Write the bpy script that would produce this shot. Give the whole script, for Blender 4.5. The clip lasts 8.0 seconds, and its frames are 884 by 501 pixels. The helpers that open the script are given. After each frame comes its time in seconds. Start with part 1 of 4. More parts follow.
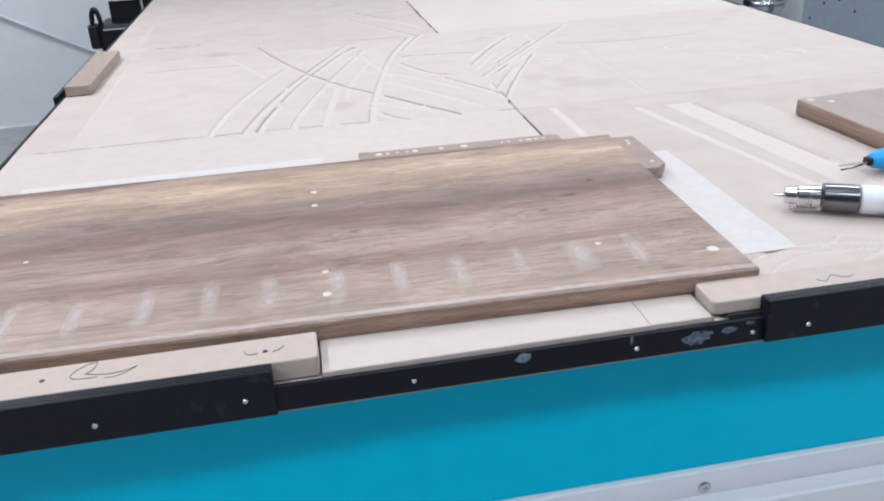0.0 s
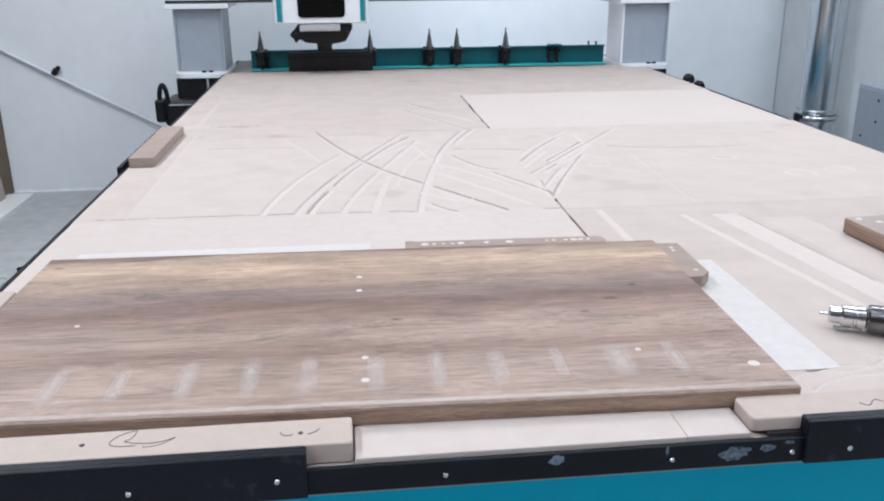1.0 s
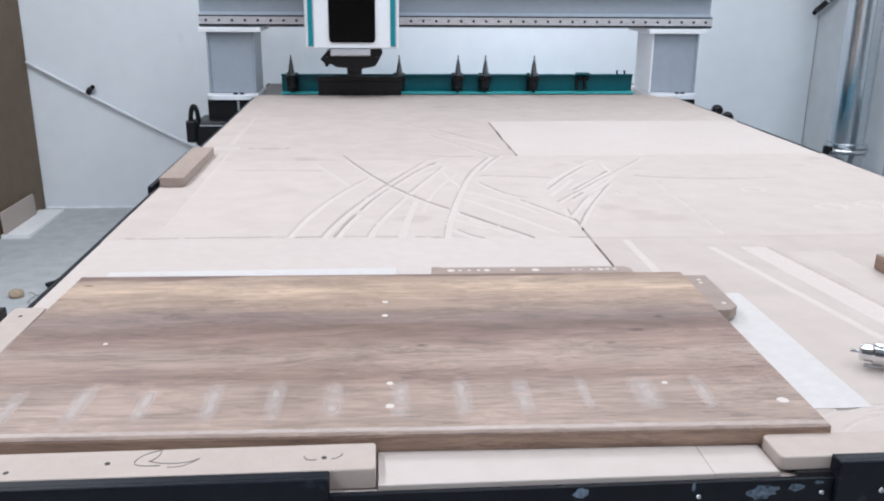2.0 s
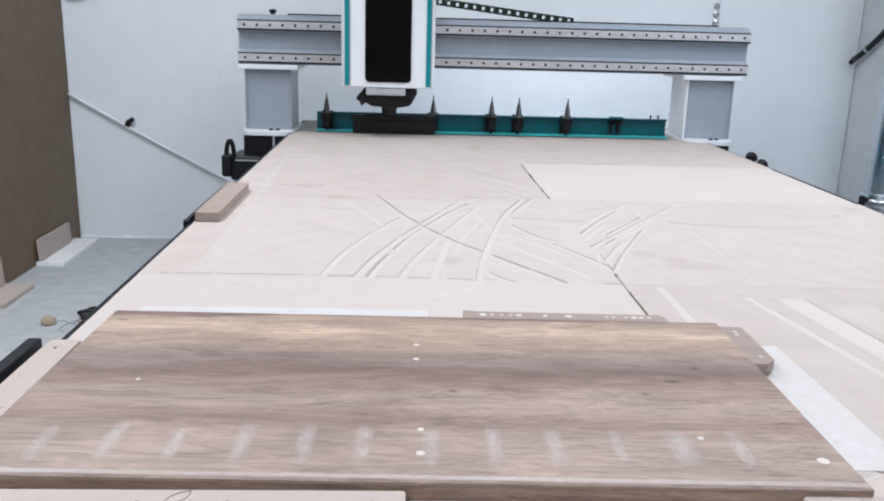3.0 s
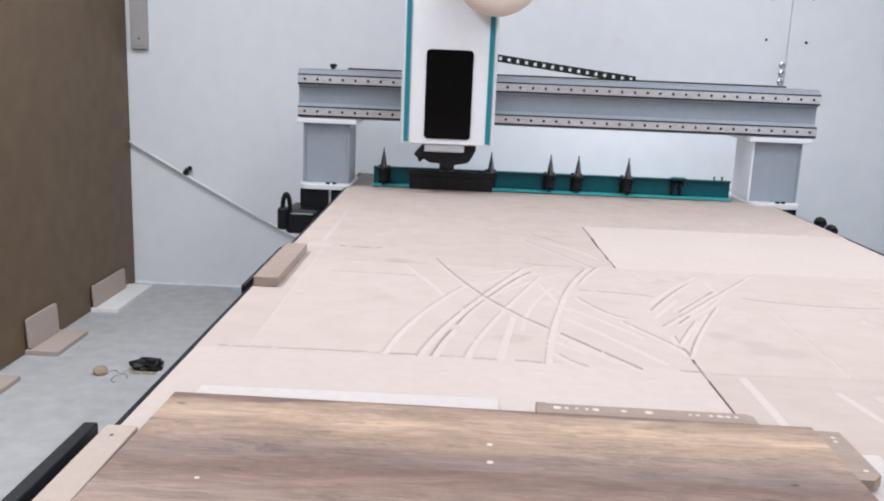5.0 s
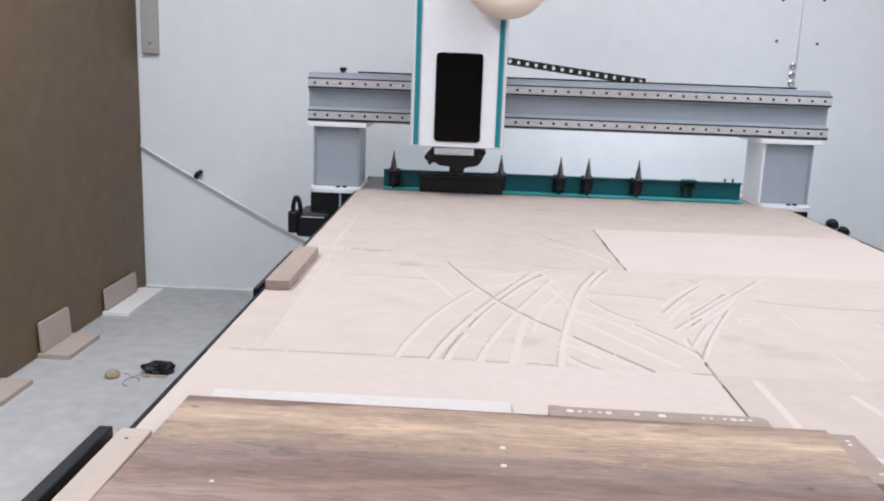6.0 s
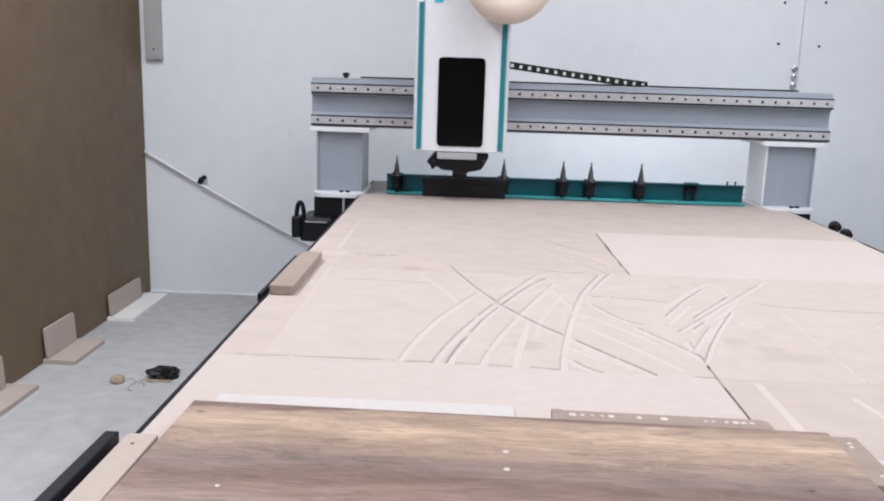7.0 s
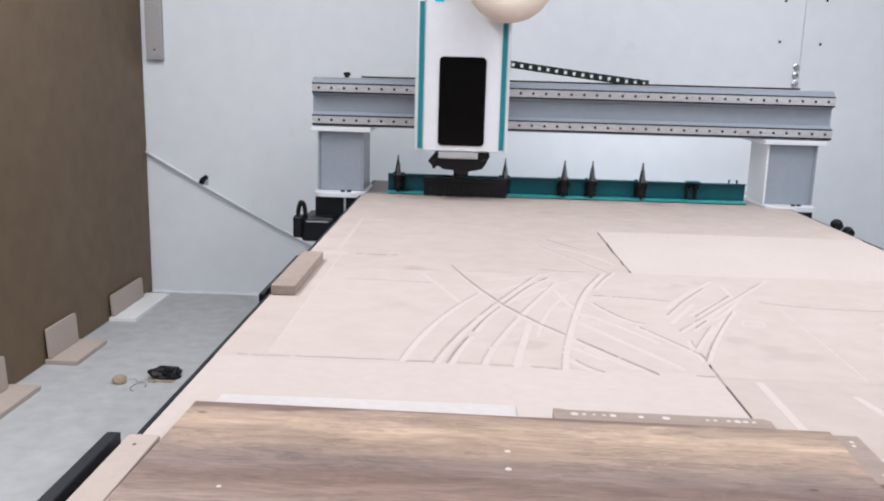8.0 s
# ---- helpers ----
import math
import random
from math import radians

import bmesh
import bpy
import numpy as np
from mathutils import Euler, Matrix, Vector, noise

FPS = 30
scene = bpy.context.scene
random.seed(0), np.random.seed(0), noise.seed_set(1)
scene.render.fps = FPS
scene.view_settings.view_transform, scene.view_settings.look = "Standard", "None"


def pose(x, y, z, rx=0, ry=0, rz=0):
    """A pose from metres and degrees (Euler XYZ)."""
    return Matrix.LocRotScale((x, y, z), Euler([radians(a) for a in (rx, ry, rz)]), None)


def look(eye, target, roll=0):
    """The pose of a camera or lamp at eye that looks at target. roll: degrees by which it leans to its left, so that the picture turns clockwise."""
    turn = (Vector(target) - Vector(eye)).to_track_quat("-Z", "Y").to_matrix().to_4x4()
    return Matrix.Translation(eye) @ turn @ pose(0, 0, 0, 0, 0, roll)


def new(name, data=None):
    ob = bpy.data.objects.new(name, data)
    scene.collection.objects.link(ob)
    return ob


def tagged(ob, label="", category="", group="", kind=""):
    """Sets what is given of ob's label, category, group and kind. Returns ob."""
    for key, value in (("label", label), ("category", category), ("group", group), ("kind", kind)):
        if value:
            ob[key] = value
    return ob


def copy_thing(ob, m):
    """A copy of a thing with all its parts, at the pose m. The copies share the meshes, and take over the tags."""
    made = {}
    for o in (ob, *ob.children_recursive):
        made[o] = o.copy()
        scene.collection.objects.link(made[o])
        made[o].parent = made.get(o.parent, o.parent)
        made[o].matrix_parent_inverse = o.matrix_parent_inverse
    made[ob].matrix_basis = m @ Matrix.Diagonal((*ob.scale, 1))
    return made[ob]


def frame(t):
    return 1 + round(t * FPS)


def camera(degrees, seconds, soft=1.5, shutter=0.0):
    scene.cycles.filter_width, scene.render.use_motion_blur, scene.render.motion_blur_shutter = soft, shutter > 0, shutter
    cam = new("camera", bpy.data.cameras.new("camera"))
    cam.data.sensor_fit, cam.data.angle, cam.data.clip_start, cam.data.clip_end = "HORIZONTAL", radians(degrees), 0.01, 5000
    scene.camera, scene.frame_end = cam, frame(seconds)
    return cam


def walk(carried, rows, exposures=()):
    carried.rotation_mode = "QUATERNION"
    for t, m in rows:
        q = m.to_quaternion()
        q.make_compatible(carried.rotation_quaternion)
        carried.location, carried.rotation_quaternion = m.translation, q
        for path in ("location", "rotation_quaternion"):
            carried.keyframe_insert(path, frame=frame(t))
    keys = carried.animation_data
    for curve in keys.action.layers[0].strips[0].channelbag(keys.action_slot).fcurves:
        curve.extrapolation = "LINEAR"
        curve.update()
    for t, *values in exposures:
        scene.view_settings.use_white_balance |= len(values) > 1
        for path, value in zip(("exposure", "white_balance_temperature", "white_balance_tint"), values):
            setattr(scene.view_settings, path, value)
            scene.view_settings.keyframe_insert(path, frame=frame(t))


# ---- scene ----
cam = camera(54.9, 8.0, soft=2.0)
PATH = [
    (0, (0.106, 0.15, 1.299), (0.378, 1.943, 0.455), -3.5),
    (0.5, (0.1, 0.135, 1.307), (0.296, 1.981, 0.563), -3.2),
    (1, (0.099, 0.138, 1.313), (0.298, 2.019, 0.661), -0.4),
    (2.5, (0.089, 0.139, 1.317), (0.214, 2.048, 0.734), 0.8),
    (3, (0.082, 0.146, 1.325), (0.166, 2.077, 0.811), 1.6),
    (3.5, (0.06, 0.165, 1.37), (0.085, 2.126, 0.978), 2.3),
    (4, (0.045, 0.224, 1.375), (0.065, 2.183, 0.97), 2.4),
    (4.5, (0.04, 0.233, 1.379), (0.042, 2.188, 0.957), 2.5),
    (5, (0.033, 0.237, 1.375), (0.009, 2.192, 0.956), 2.4),
    (6.5, (0.027, 0.232, 1.378), (-0.023, 2.189, 0.968), 2.0),
    (7, (0.029, 0.226, 1.381), (-0.025, 2.184, 0.975), 1.8),
    (7.5, (0.031, 0.228, 1.384), (-0.025, 2.185, 0.978), 1.7),
    (8, (0.03, 0.227, 1.382), (-0.028, 2.184, 0.974), 1.6),
]
walk(cam, [(t, look(eye, target, roll)) for t, eye, target, roll in PATH],
     exposures=[(0.0, 0.07, 6080, 9), (3.0, 0.06, 6080, 9), (4.5, 0.05, 6450, 13), (8.0, 0.05, 6480, 13)])

# ---- world and lights ----
world = bpy.data.worlds.new("world")
scene.world = world
world.use_nodes = True
world.node_tree.nodes["Background"].inputs[0].default_value = (0.8, 0.9, 1.0, 1)
world.node_tree.nodes["Background"].inputs[1].default_value = 0.3


def area_lamp(name, x, y, z, sx, sy, watts, colour=(0.94, 0.96, 1.0), rx=0.0, ry=0.0):
    lamp = bpy.data.lights.new(name, "AREA")
    lamp.shape, lamp.size, lamp.size_y, lamp.energy, lamp.color = "RECTANGLE", sx, sy, watts, colour
    ob = new(name, lamp)
    ob.matrix_world = pose(x, y, z, rx, ry, 0)
    return ob


# three rows of ceiling strip lamps, and an added lamp behind the gantry beam
for lamp_x, share in ((-1.5, 1.68), (0.75, 0.9), (2.2, 1.06)):
    for lamp_y, length, watts in ((-0.6, 0.4, 22), (1.3, 1.3, 15), (3.1, 1.3, 29)):
        area_lamp("ceiling_lamp_light", lamp_x, lamp_y, 3.2, 0.25, length, watts * share)
# added fill with no known source; brightens the wall under the beam
area_lamp("wall_fill_light", 0.95, 4.672, 1.118, 1.3, 0.02, 3.4, rx=38.0)

# ---- materials ----


def material(name, colour, rough=0.5, metal=0.0, second=None, scale=8.0, stretch=(1, 1, 1), amount=1.0, bump=0.0, bump_scale=60.0, coat=0.0, spots=None, spot_scale=30.0, spot_cut=0.7, rough_var=0.1, gloss=0.5):
    """Two scales of noise between two colours, small spots of a third, fine relief."""
    m = bpy.data.materials.new(name)
    m.use_nodes = True
    nt = m.node_tree
    b = nt.nodes["Principled BSDF"]
    b.inputs["Roughness"].default_value = rough
    b.inputs["Metallic"].default_value = metal
    b.inputs["Coat Weight"].default_value = coat
    b.inputs["Specular IOR Level"].default_value = gloss
    tc = nt.nodes.new("ShaderNodeTexCoord")
    mp = nt.nodes.new("ShaderNodeMapping")
    mp.inputs["Scale"].default_value = stretch
    nt.links.new(tc.outputs["Object"], mp.inputs["Vector"])
    second = second or tuple(c * 0.88 for c in colour)

    def noise_node(s, detail):
        n = nt.nodes.new("ShaderNodeTexNoise")
        n.inputs["Scale"].default_value, n.inputs["Detail"].default_value = s, detail
        nt.links.new(mp.outputs["Vector"], n.inputs["Vector"])
        return n

    big, small = noise_node(scale * 0.25, 3), noise_node(scale * 6, 5)
    add = nt.nodes.new("ShaderNodeMath")
    add.operation = "ADD"
    nt.links.new(big.outputs["Fac"], add.inputs[0])
    nt.links.new(small.outputs["Fac"], add.inputs[1])
    ramp = nt.nodes.new("ShaderNodeMapRange")
    ramp.inputs["From Min"].default_value, ramp.inputs["From Max"].default_value = 0.7, 1.3
    ramp.inputs["To Max"].default_value = amount
    nt.links.new(add.outputs[0], ramp.inputs["Value"])
    mix = nt.nodes.new("ShaderNodeMix")
    mix.data_type = "RGBA"
    mix.inputs[6].default_value, mix.inputs[7].default_value = (*colour, 1), (*second, 1)
    nt.links.new(ramp.outputs["Result"], mix.inputs[0])
    out = mix.outputs[2]
    if spots:
        sp = noise_node(spot_scale, 2)
        cut = nt.nodes.new("ShaderNodeMapRange")
        cut.inputs["From Min"].default_value, cut.inputs["From Max"].default_value = spot_cut, spot_cut + 0.05
        nt.links.new(sp.outputs["Fac"], cut.inputs["Value"])
        mix2 = nt.nodes.new("ShaderNodeMix")
        mix2.data_type = "RGBA"
        mix2.inputs[7].default_value = (*spots, 1)
        nt.links.new(cut.outputs["Result"], mix2.inputs[0])
        nt.links.new(out, mix2.inputs[6])
        out = mix2.outputs[2]
    nt.links.new(out, b.inputs["Base Color"])
    rr = nt.nodes.new("ShaderNodeMapRange")
    rr.inputs["To Min"].default_value, rr.inputs["To Max"].default_value = max(rough - rough_var, 0.02), min(rough + rough_var, 1)
    nt.links.new(small.outputs["Fac"], rr.inputs["Value"])
    nt.links.new(rr.outputs["Result"], b.inputs["Roughness"])
    if bump:
        bn = noise_node(bump_scale, 4)
        bp = nt.nodes.new("ShaderNodeBump")
        bp.inputs["Strength"].default_value, bp.inputs["Distance"].default_value = bump, 0.002
        nt.links.new(bn.outputs["Fac"], bp.inputs["Height"])
        nt.links.new(bp.outputs["Normal"], b.inputs["Normal"])
    return m


def oak_material(name, bands, span, grain_scale=(3.6, 84, 84), wander=0.035, axis="Y"):
    """Oak decor: broad bands across one axis that wander along the grain, long streaks, cathedral figure and short pores."""
    m = bpy.data.materials.new(name)
    m.use_nodes = True
    nt = m.node_tree
    b = nt.nodes["Principled BSDF"]
    tc = nt.nodes.new("ShaderNodeTexCoord")

    def streaks(scale, detail, rough, distortion=0.0):
        mp = nt.nodes.new("ShaderNodeMapping")
        mp.inputs["Scale"].default_value = scale
        nt.links.new(tc.outputs["Object"], mp.inputs["Vector"])
        n = nt.nodes.new("ShaderNodeTexNoise")
        n.inputs["Scale"].default_value, n.inputs["Detail"].default_value = 1.0, detail
        n.inputs["Roughness"].default_value, n.inputs["Distortion"].default_value = rough, distortion
        nt.links.new(mp.outputs["Vector"], n.inputs["Vector"])
        return n

    def math_node(op, x, y, z=None):
        n = nt.nodes.new("ShaderNodeMath")
        n.operation = op
        for i, v in enumerate((x, y, z)):
            if v is None:
                continue
            if isinstance(v, (int, float)):
                n.inputs[i].default_value = v
            else:
                nt.links.new(v, n.inputs[i])
        return n.outputs[0]

    gx, gy, gz = grain_scale
    warp = streaks((gx * 0.55, gy * 0.11, gz * 0.11), 4, 0.6, 0.8)
    grain = streaks((gx * 1.8, gy * 0.9, gz * 0.9), 8, 0.76, 0.8)
    figure = streaks((gx * 1.9, gy * 0.42, gz * 0.42), 5, 0.62, 2.2)
    pores = streaks((gx * 2.4, gy * 2.6, gz * 2.6), 5, 0.72, 0.5)
    sep = nt.nodes.new("ShaderNodeSeparateXYZ")
    nt.links.new(tc.outputs["Object"], sep.inputs[0])
    pos = math_node("ADD", sep.outputs[axis], math_node("MULTIPLY", math_node("SUBTRACT", warp.outputs["Fac"], 0.5), wander * 4))
    fac = nt.nodes.new("ShaderNodeMapRange")
    fac.inputs["From Min"].default_value, fac.inputs["From Max"].default_value = span
    nt.links.new(pos, fac.inputs["Value"])
    ramp = nt.nodes.new("ShaderNodeValToRGB")
    ramp.color_ramp.interpolation = "EASE"
    for i, (p, c) in enumerate(bands):
        e = ramp.color_ramp.elements[i] if i < 2 else ramp.color_ramp.elements.new(p)
        e.position, e.color = p, (*c, 1)
    nt.links.new(fac.outputs["Result"], ramp.inputs["Fac"])
    tone = math_node("ADD", math_node("MULTIPLY", math_node("SUBTRACT", grain.outputs["Fac"], 0.5), 0.9), math_node("MULTIPLY", math_node("SUBTRACT", figure.outputs["Fac"], 0.5), 0.9))
    blotch = streaks((gx * 1.1, gy * 0.16, gz * 0.16), 6, 0.7, 1.2)
    tone = math_node("ADD", tone, math_node("MULTIPLY", math_node("SUBTRACT", blotch.outputs["Fac"], 0.5), 1.35))
    rings = math_node("SINE", math_node("ADD", math_node("MULTIPLY", pos, gy * 3.1), math_node("MULTIPLY", figure.outputs["Fac"], 34.0)), 0.0)
    worn = streaks((gx * 0.7, gy * 0.07, gz * 0.07), 3, 0.6)
    tone = math_node("ADD", tone, math_node("MULTIPLY", rings, math_node("MULTIPLY", math_node("POWER", worn.outputs["Fac"], 2.0), 0.34)))
    fine = streaks((gx * 2.6, gy * 3.6, gz * 3.6), 6, 0.72, 0.25)
    tone = math_node("ADD", tone, math_node("MULTIPLY", math_node("SUBTRACT", fine.outputs["Fac"], 0.5), 0.78))
    hsv = nt.nodes.new("ShaderNodeHueSaturation")
    nt.links.new(ramp.outputs["Color"], hsv.inputs["Color"])
    nt.links.new(math_node("ADD", 1.0, tone), hsv.inputs["Value"])
    cut = nt.nodes.new("ShaderNodeMapRange")
    cut.inputs["From Min"].default_value, cut.inputs["From Max"].default_value = 0.59, 0.67
    cut.inputs["To Max"].default_value = 0.5
    nt.links.new(pores.outputs["Fac"], cut.inputs["Value"])
    mix = nt.nodes.new("ShaderNodeMix")
    mix.data_type = "RGBA"
    mix.inputs[7].default_value = (0.08, 0.05, 0.04, 1)
    nt.links.new(cut.outputs["Result"], mix.inputs[0])
    nt.links.new(hsv.outputs["Color"], mix.inputs[6])
    nt.links.new(mix.outputs[2], b.inputs["Base Color"])
    b.inputs["Roughness"].default_value = 0.5
    b.inputs["Specular IOR Level"].default_value = 0.4
    bp = nt.nodes.new("ShaderNodeBump")
    bp.inputs["Strength"].default_value, bp.inputs["Distance"].default_value = 0.1, 0.001
    nt.links.new(grain.outputs["Fac"], bp.inputs["Height"])
    nt.links.new(bp.outputs["Normal"], b.inputs["Normal"])
    return m


CEILING = material("grey_ceiling_panels", (0.34, 0.35, 0.36), 0.7, scale=1.2)
WALL = material("white_wall_paint", (0.785, 0.815, 0.845), 0.6, second=(0.735, 0.768, 0.80), scale=1.6, bump=0.03, bump_scale=18, spots=(0.745, 0.765, 0.79), spot_scale=5, spot_cut=0.72)
GREYWALL = material("grey_wall_paint", (0.66, 0.685, 0.70), 0.6, scale=1.5, bump=0.05, bump_scale=18)
DARKWALL = material("dark_grey_wall_paint", (0.11, 0.115, 0.12), 0.7, scale=1.5)
CONCRETE = material("concrete_floor", (0.50, 0.51, 0.512), 0.55, second=(0.375, 0.386, 0.392), scale=2.2, bump=0.1, bump_scale=50, spots=(0.53, 0.54, 0.545), spot_scale=9, spot_cut=0.70)
MDF = material("mdf_board", (0.513, 0.442, 0.405), 0.8, second=(0.462, 0.397, 0.355), scale=2.6, bump=0.1, bump_scale=220, spots=(0.44, 0.372, 0.335), spot_scale=4, spot_cut=0.66, gloss=0.3)
MDFCUT = material("freshly_surfaced_mdf", (0.525, 0.459, 0.424), 0.85, second=(0.49, 0.425, 0.389), scale=6, bump=0.1, bump_scale=260, gloss=0.3)
# worn board tone; also holds the shadow at the back of the table
MDFOLDSHADE = material("worn_and_shaded_mdf", (0.50, 0.428, 0.39), 0.75, second=(0.435, 0.37, 0.328), scale=2.2, bump=0.1, bump_scale=220, spots=(0.385, 0.315, 0.278), spot_scale=3.2, spot_cut=0.68, gloss=0.3)
MDFGROOVE = material("routed_mdf_core", (0.548, 0.482, 0.447), 0.9, second=(0.515, 0.450, 0.415), scale=12, bump=0.15, bump_scale=260, gloss=0.2)
ENDGREY = material("grey_table_end", (0.34, 0.31, 0.295), 0.7, scale=6, bump=0.1, bump_scale=150)
MDFEDGE = material("mdf_strip", (0.455, 0.383, 0.339), 0.8, second=(0.426, 0.354, 0.311), scale=10, bump=0.15, bump_scale=260, gloss=0.3)
WHITEBOARD = material("white_melamine", (0.55, 0.52, 0.508), 0.65, second=(0.50, 0.462, 0.442), scale=9, bump=0.06, bump_scale=200, gloss=0.3)
TAN, PALE, GREYBROWN, UMBER = (0.42, 0.303, 0.22), (0.300, 0.219, 0.179), (0.232, 0.156, 0.125), (0.166, 0.106, 0.085)
OAK = oak_material("grey_brown_oak_decor", [(0.0, PALE), (1.0, UMBER), (0.16, PALE), (0.28, GREYBROWN), (0.38, PALE), (0.48, GREYBROWN), (0.56, UMBER), (0.64, (0.2, 0.145, 0.125)), (0.76, (0.31, 0.22, 0.165)), (0.86, TAN), (0.94, (0.33, 0.24, 0.18))], (-0.274, 0.274))
OAKEDGE = oak_material("oak_edge_band", [(0.0, (0.20, 0.13, 0.095)), (1.0, (0.25, 0.165, 0.12)), (0.5, (0.28, 0.19, 0.14))], (0.0, 0.024), (5, 120, 160), 0.006, "Z")
OAKSIDE = oak_material("oak_edge_band_crosswise", [(0.0, (0.2, 0.125, 0.09)), (1.0, (0.36, 0.25, 0.19)), (0.5, (0.29, 0.195, 0.145))], (0.0, 0.03), (120, 5, 200), 0.004, "Z")
BLOCKTOP = material("pale_brown_decor", (0.34, 0.275, 0.245), 0.5, second=(0.285, 0.225, 0.198), scale=12, stretch=(6, 1, 1), bump=0.05)
DARKSTEEL = material("dark_tool_steel", (0.24, 0.24, 0.25), 0.2, metal=1.0, second=(0.14, 0.14, 0.15), scale=4, rough_var=0.04)
# shade in slots and along groove edges, put into three dark colours
SLOTSHADE = material("shade_in_the_slot", (0.19, 0.15, 0.13), 0.9, second=(0.10, 0.08, 0.07), scale=60, gloss=0.1)
GROOVESHADE = material("shaded_groove", (0.42, 0.362, 0.33), 0.9, second=(0.31, 0.265, 0.24), scale=30, gloss=0.1)
GROOVEFAINT = material("faintly_shaded_groove", (0.44, 0.385, 0.35), 0.9, second=(0.36, 0.31, 0.28), scale=24, gloss=0.1)
PENCIL = material("faint_pen", (0.16, 0.145, 0.14), 0.6, scale=30)
OFFCUT = material("grey_brown_decor", (0.32, 0.245, 0.207), 0.5, second=(0.25, 0.19, 0.158), scale=12, stretch=(1, 6, 1), bump=0.1)
BLACK = material("black_plastic_sheet", (0.003, 0.004, 0.007), 0.42, second=(0.006, 0.008, 0.013), scale=20, bump=0.08, spots=(0.016, 0.019, 0.026), spot_scale=40, spot_cut=0.68, gloss=0.2)
BLACKMETAL = material("black_paint", (0.005, 0.005, 0.007), 0.4, scale=10, gloss=0.3)
TEAL = material("teal_paint", (0.0, 0.475, 0.69), 0.5, second=(0.0, 0.445, 0.655), scale=4, gloss=0.25)
# rack teal, with the shade under the head put into the tone
TEALSHADED = material("teal_paint_shaded", (0.0, 0.085, 0.105), 0.38, second=(0.0, 0.066, 0.084), scale=6, gloss=0.3)
# the rack's teal again, its foot's highlight put into the colour
TEALLIT = material("teal_paint_lit", (0.04, 0.36, 0.38), 0.4, second=(0.03, 0.30, 0.32), scale=6)
TEALBRIGHT = material("teal_stripe_paint", (0.0, 0.20, 0.245), 0.4, second=(0.0, 0.185, 0.225), scale=6)
WHITEPAINT = material("white_powder_coat", (0.72, 0.735, 0.765), 0.38, second=(0.68, 0.695, 0.73), scale=5, coat=0.15)
GREYPAINT = material("blue_grey_paint", (0.285, 0.32, 0.365), 0.4, second=(0.255, 0.29, 0.335), scale=5, coat=0.1)
ALU = material("grey_aluminium", (0.6, 0.62, 0.66), 0.35, metal=0.7, scale=10, stretch=(0.2, 6, 6))
STEEL = material("bright_steel", (0.62, 0.63, 0.65), 0.22, metal=1.0, scale=20)
RAIL = material("rail_steel", (0.66, 0.66, 0.68), 0.3, metal=0.4, second=(0.40, 0.38, 0.385), scale=9, stretch=(0.3, 4, 4))
CHROME = material("chrome", (0.75, 0.76, 0.78), 0.12, metal=1.0, scale=20, rough_var=0.04)
GALV = material("galvanised_steel", (0.66, 0.69, 0.72), 0.24, metal=1.0, second=(0.55, 0.58, 0.62), scale=14, bump=0.02)
GLASSBLACK = material("black_glass", (0.004, 0.0035, 0.0035), 0.15, scale=4, rough_var=0.03, gloss=0.15)
BROWN = material("brown_melamine", (0.166, 0.114, 0.070), 0.5, second=(0.141, 0.097, 0.060), scale=1.5, bump=0.02, bump_scale=150, gloss=0.22)
CREAM = material("cream_hose", (0.80, 0.69, 0.60), 0.5, second=(0.76, 0.64, 0.55), scale=6)
CHAIN = material("dark_green_chain_plastic", (0.008, 0.014, 0.008), 0.45, scale=20, gloss=0.3)
BLUE = material("blue_plastic", (0.02, 0.32, 0.72), 0.35, scale=8)
RED = material("red_plastic", (0.6, 0.02, 0.05), 0.4, scale=8)
GAPBLACK = material("gap_and_hole_black", (0.03, 0.028, 0.03), 0.6, scale=30)
OLDWOOD = material("brown_handled_mdf", (0.355, 0.283, 0.245), 0.7, second=(0.29, 0.228, 0.195), scale=9, bump=0.15, bump_scale=200, gloss=0.3)
SCUFF = material("chipped_decor", (0.47, 0.40, 0.365), 0.8, second=(0.34, 0.27, 0.235), scale=40, stretch=(0.4, 2, 1))
BATTEN = material("warm_grey_paint", (0.40, 0.385, 0.38), 0.55, scale=6)
WHITECHIP = material("white_laminate", (0.86, 0.86, 0.85), 0.45, scale=8)
FILM = material("torn_clear_film", (0.13, 0.175, 0.23), 0.22, second=(0.012, 0.018, 0.028), scale=34)
STONE = material("brown_lump", (0.46, 0.38, 0.28), 0.8, second=(0.24, 0.17, 0.11), scale=60)

# ---- building helpers ----


def part(name, bm, mat, parent=None, label=""):
    me = bpy.data.meshes.new(name)
    bm.normal_update()
    bm.to_mesh(me)
    bm.free()
    mats = mat if isinstance(mat, (list, tuple)) else [mat]
    for m in mats:
        me.materials.append(m)
    ob = new(name, me)
    ob.parent = parent
    if label:
        tagged(ob, label)
    return ob


def thing(name, x, y, z, label, category, turn=0.0, group="", kind=""):
    ob = new(name)
    ob.matrix_world = pose(x, y, z, 0, 0, turn)
    ob.empty_display_size = 0.05
    return tagged(ob, label, category, group, kind)


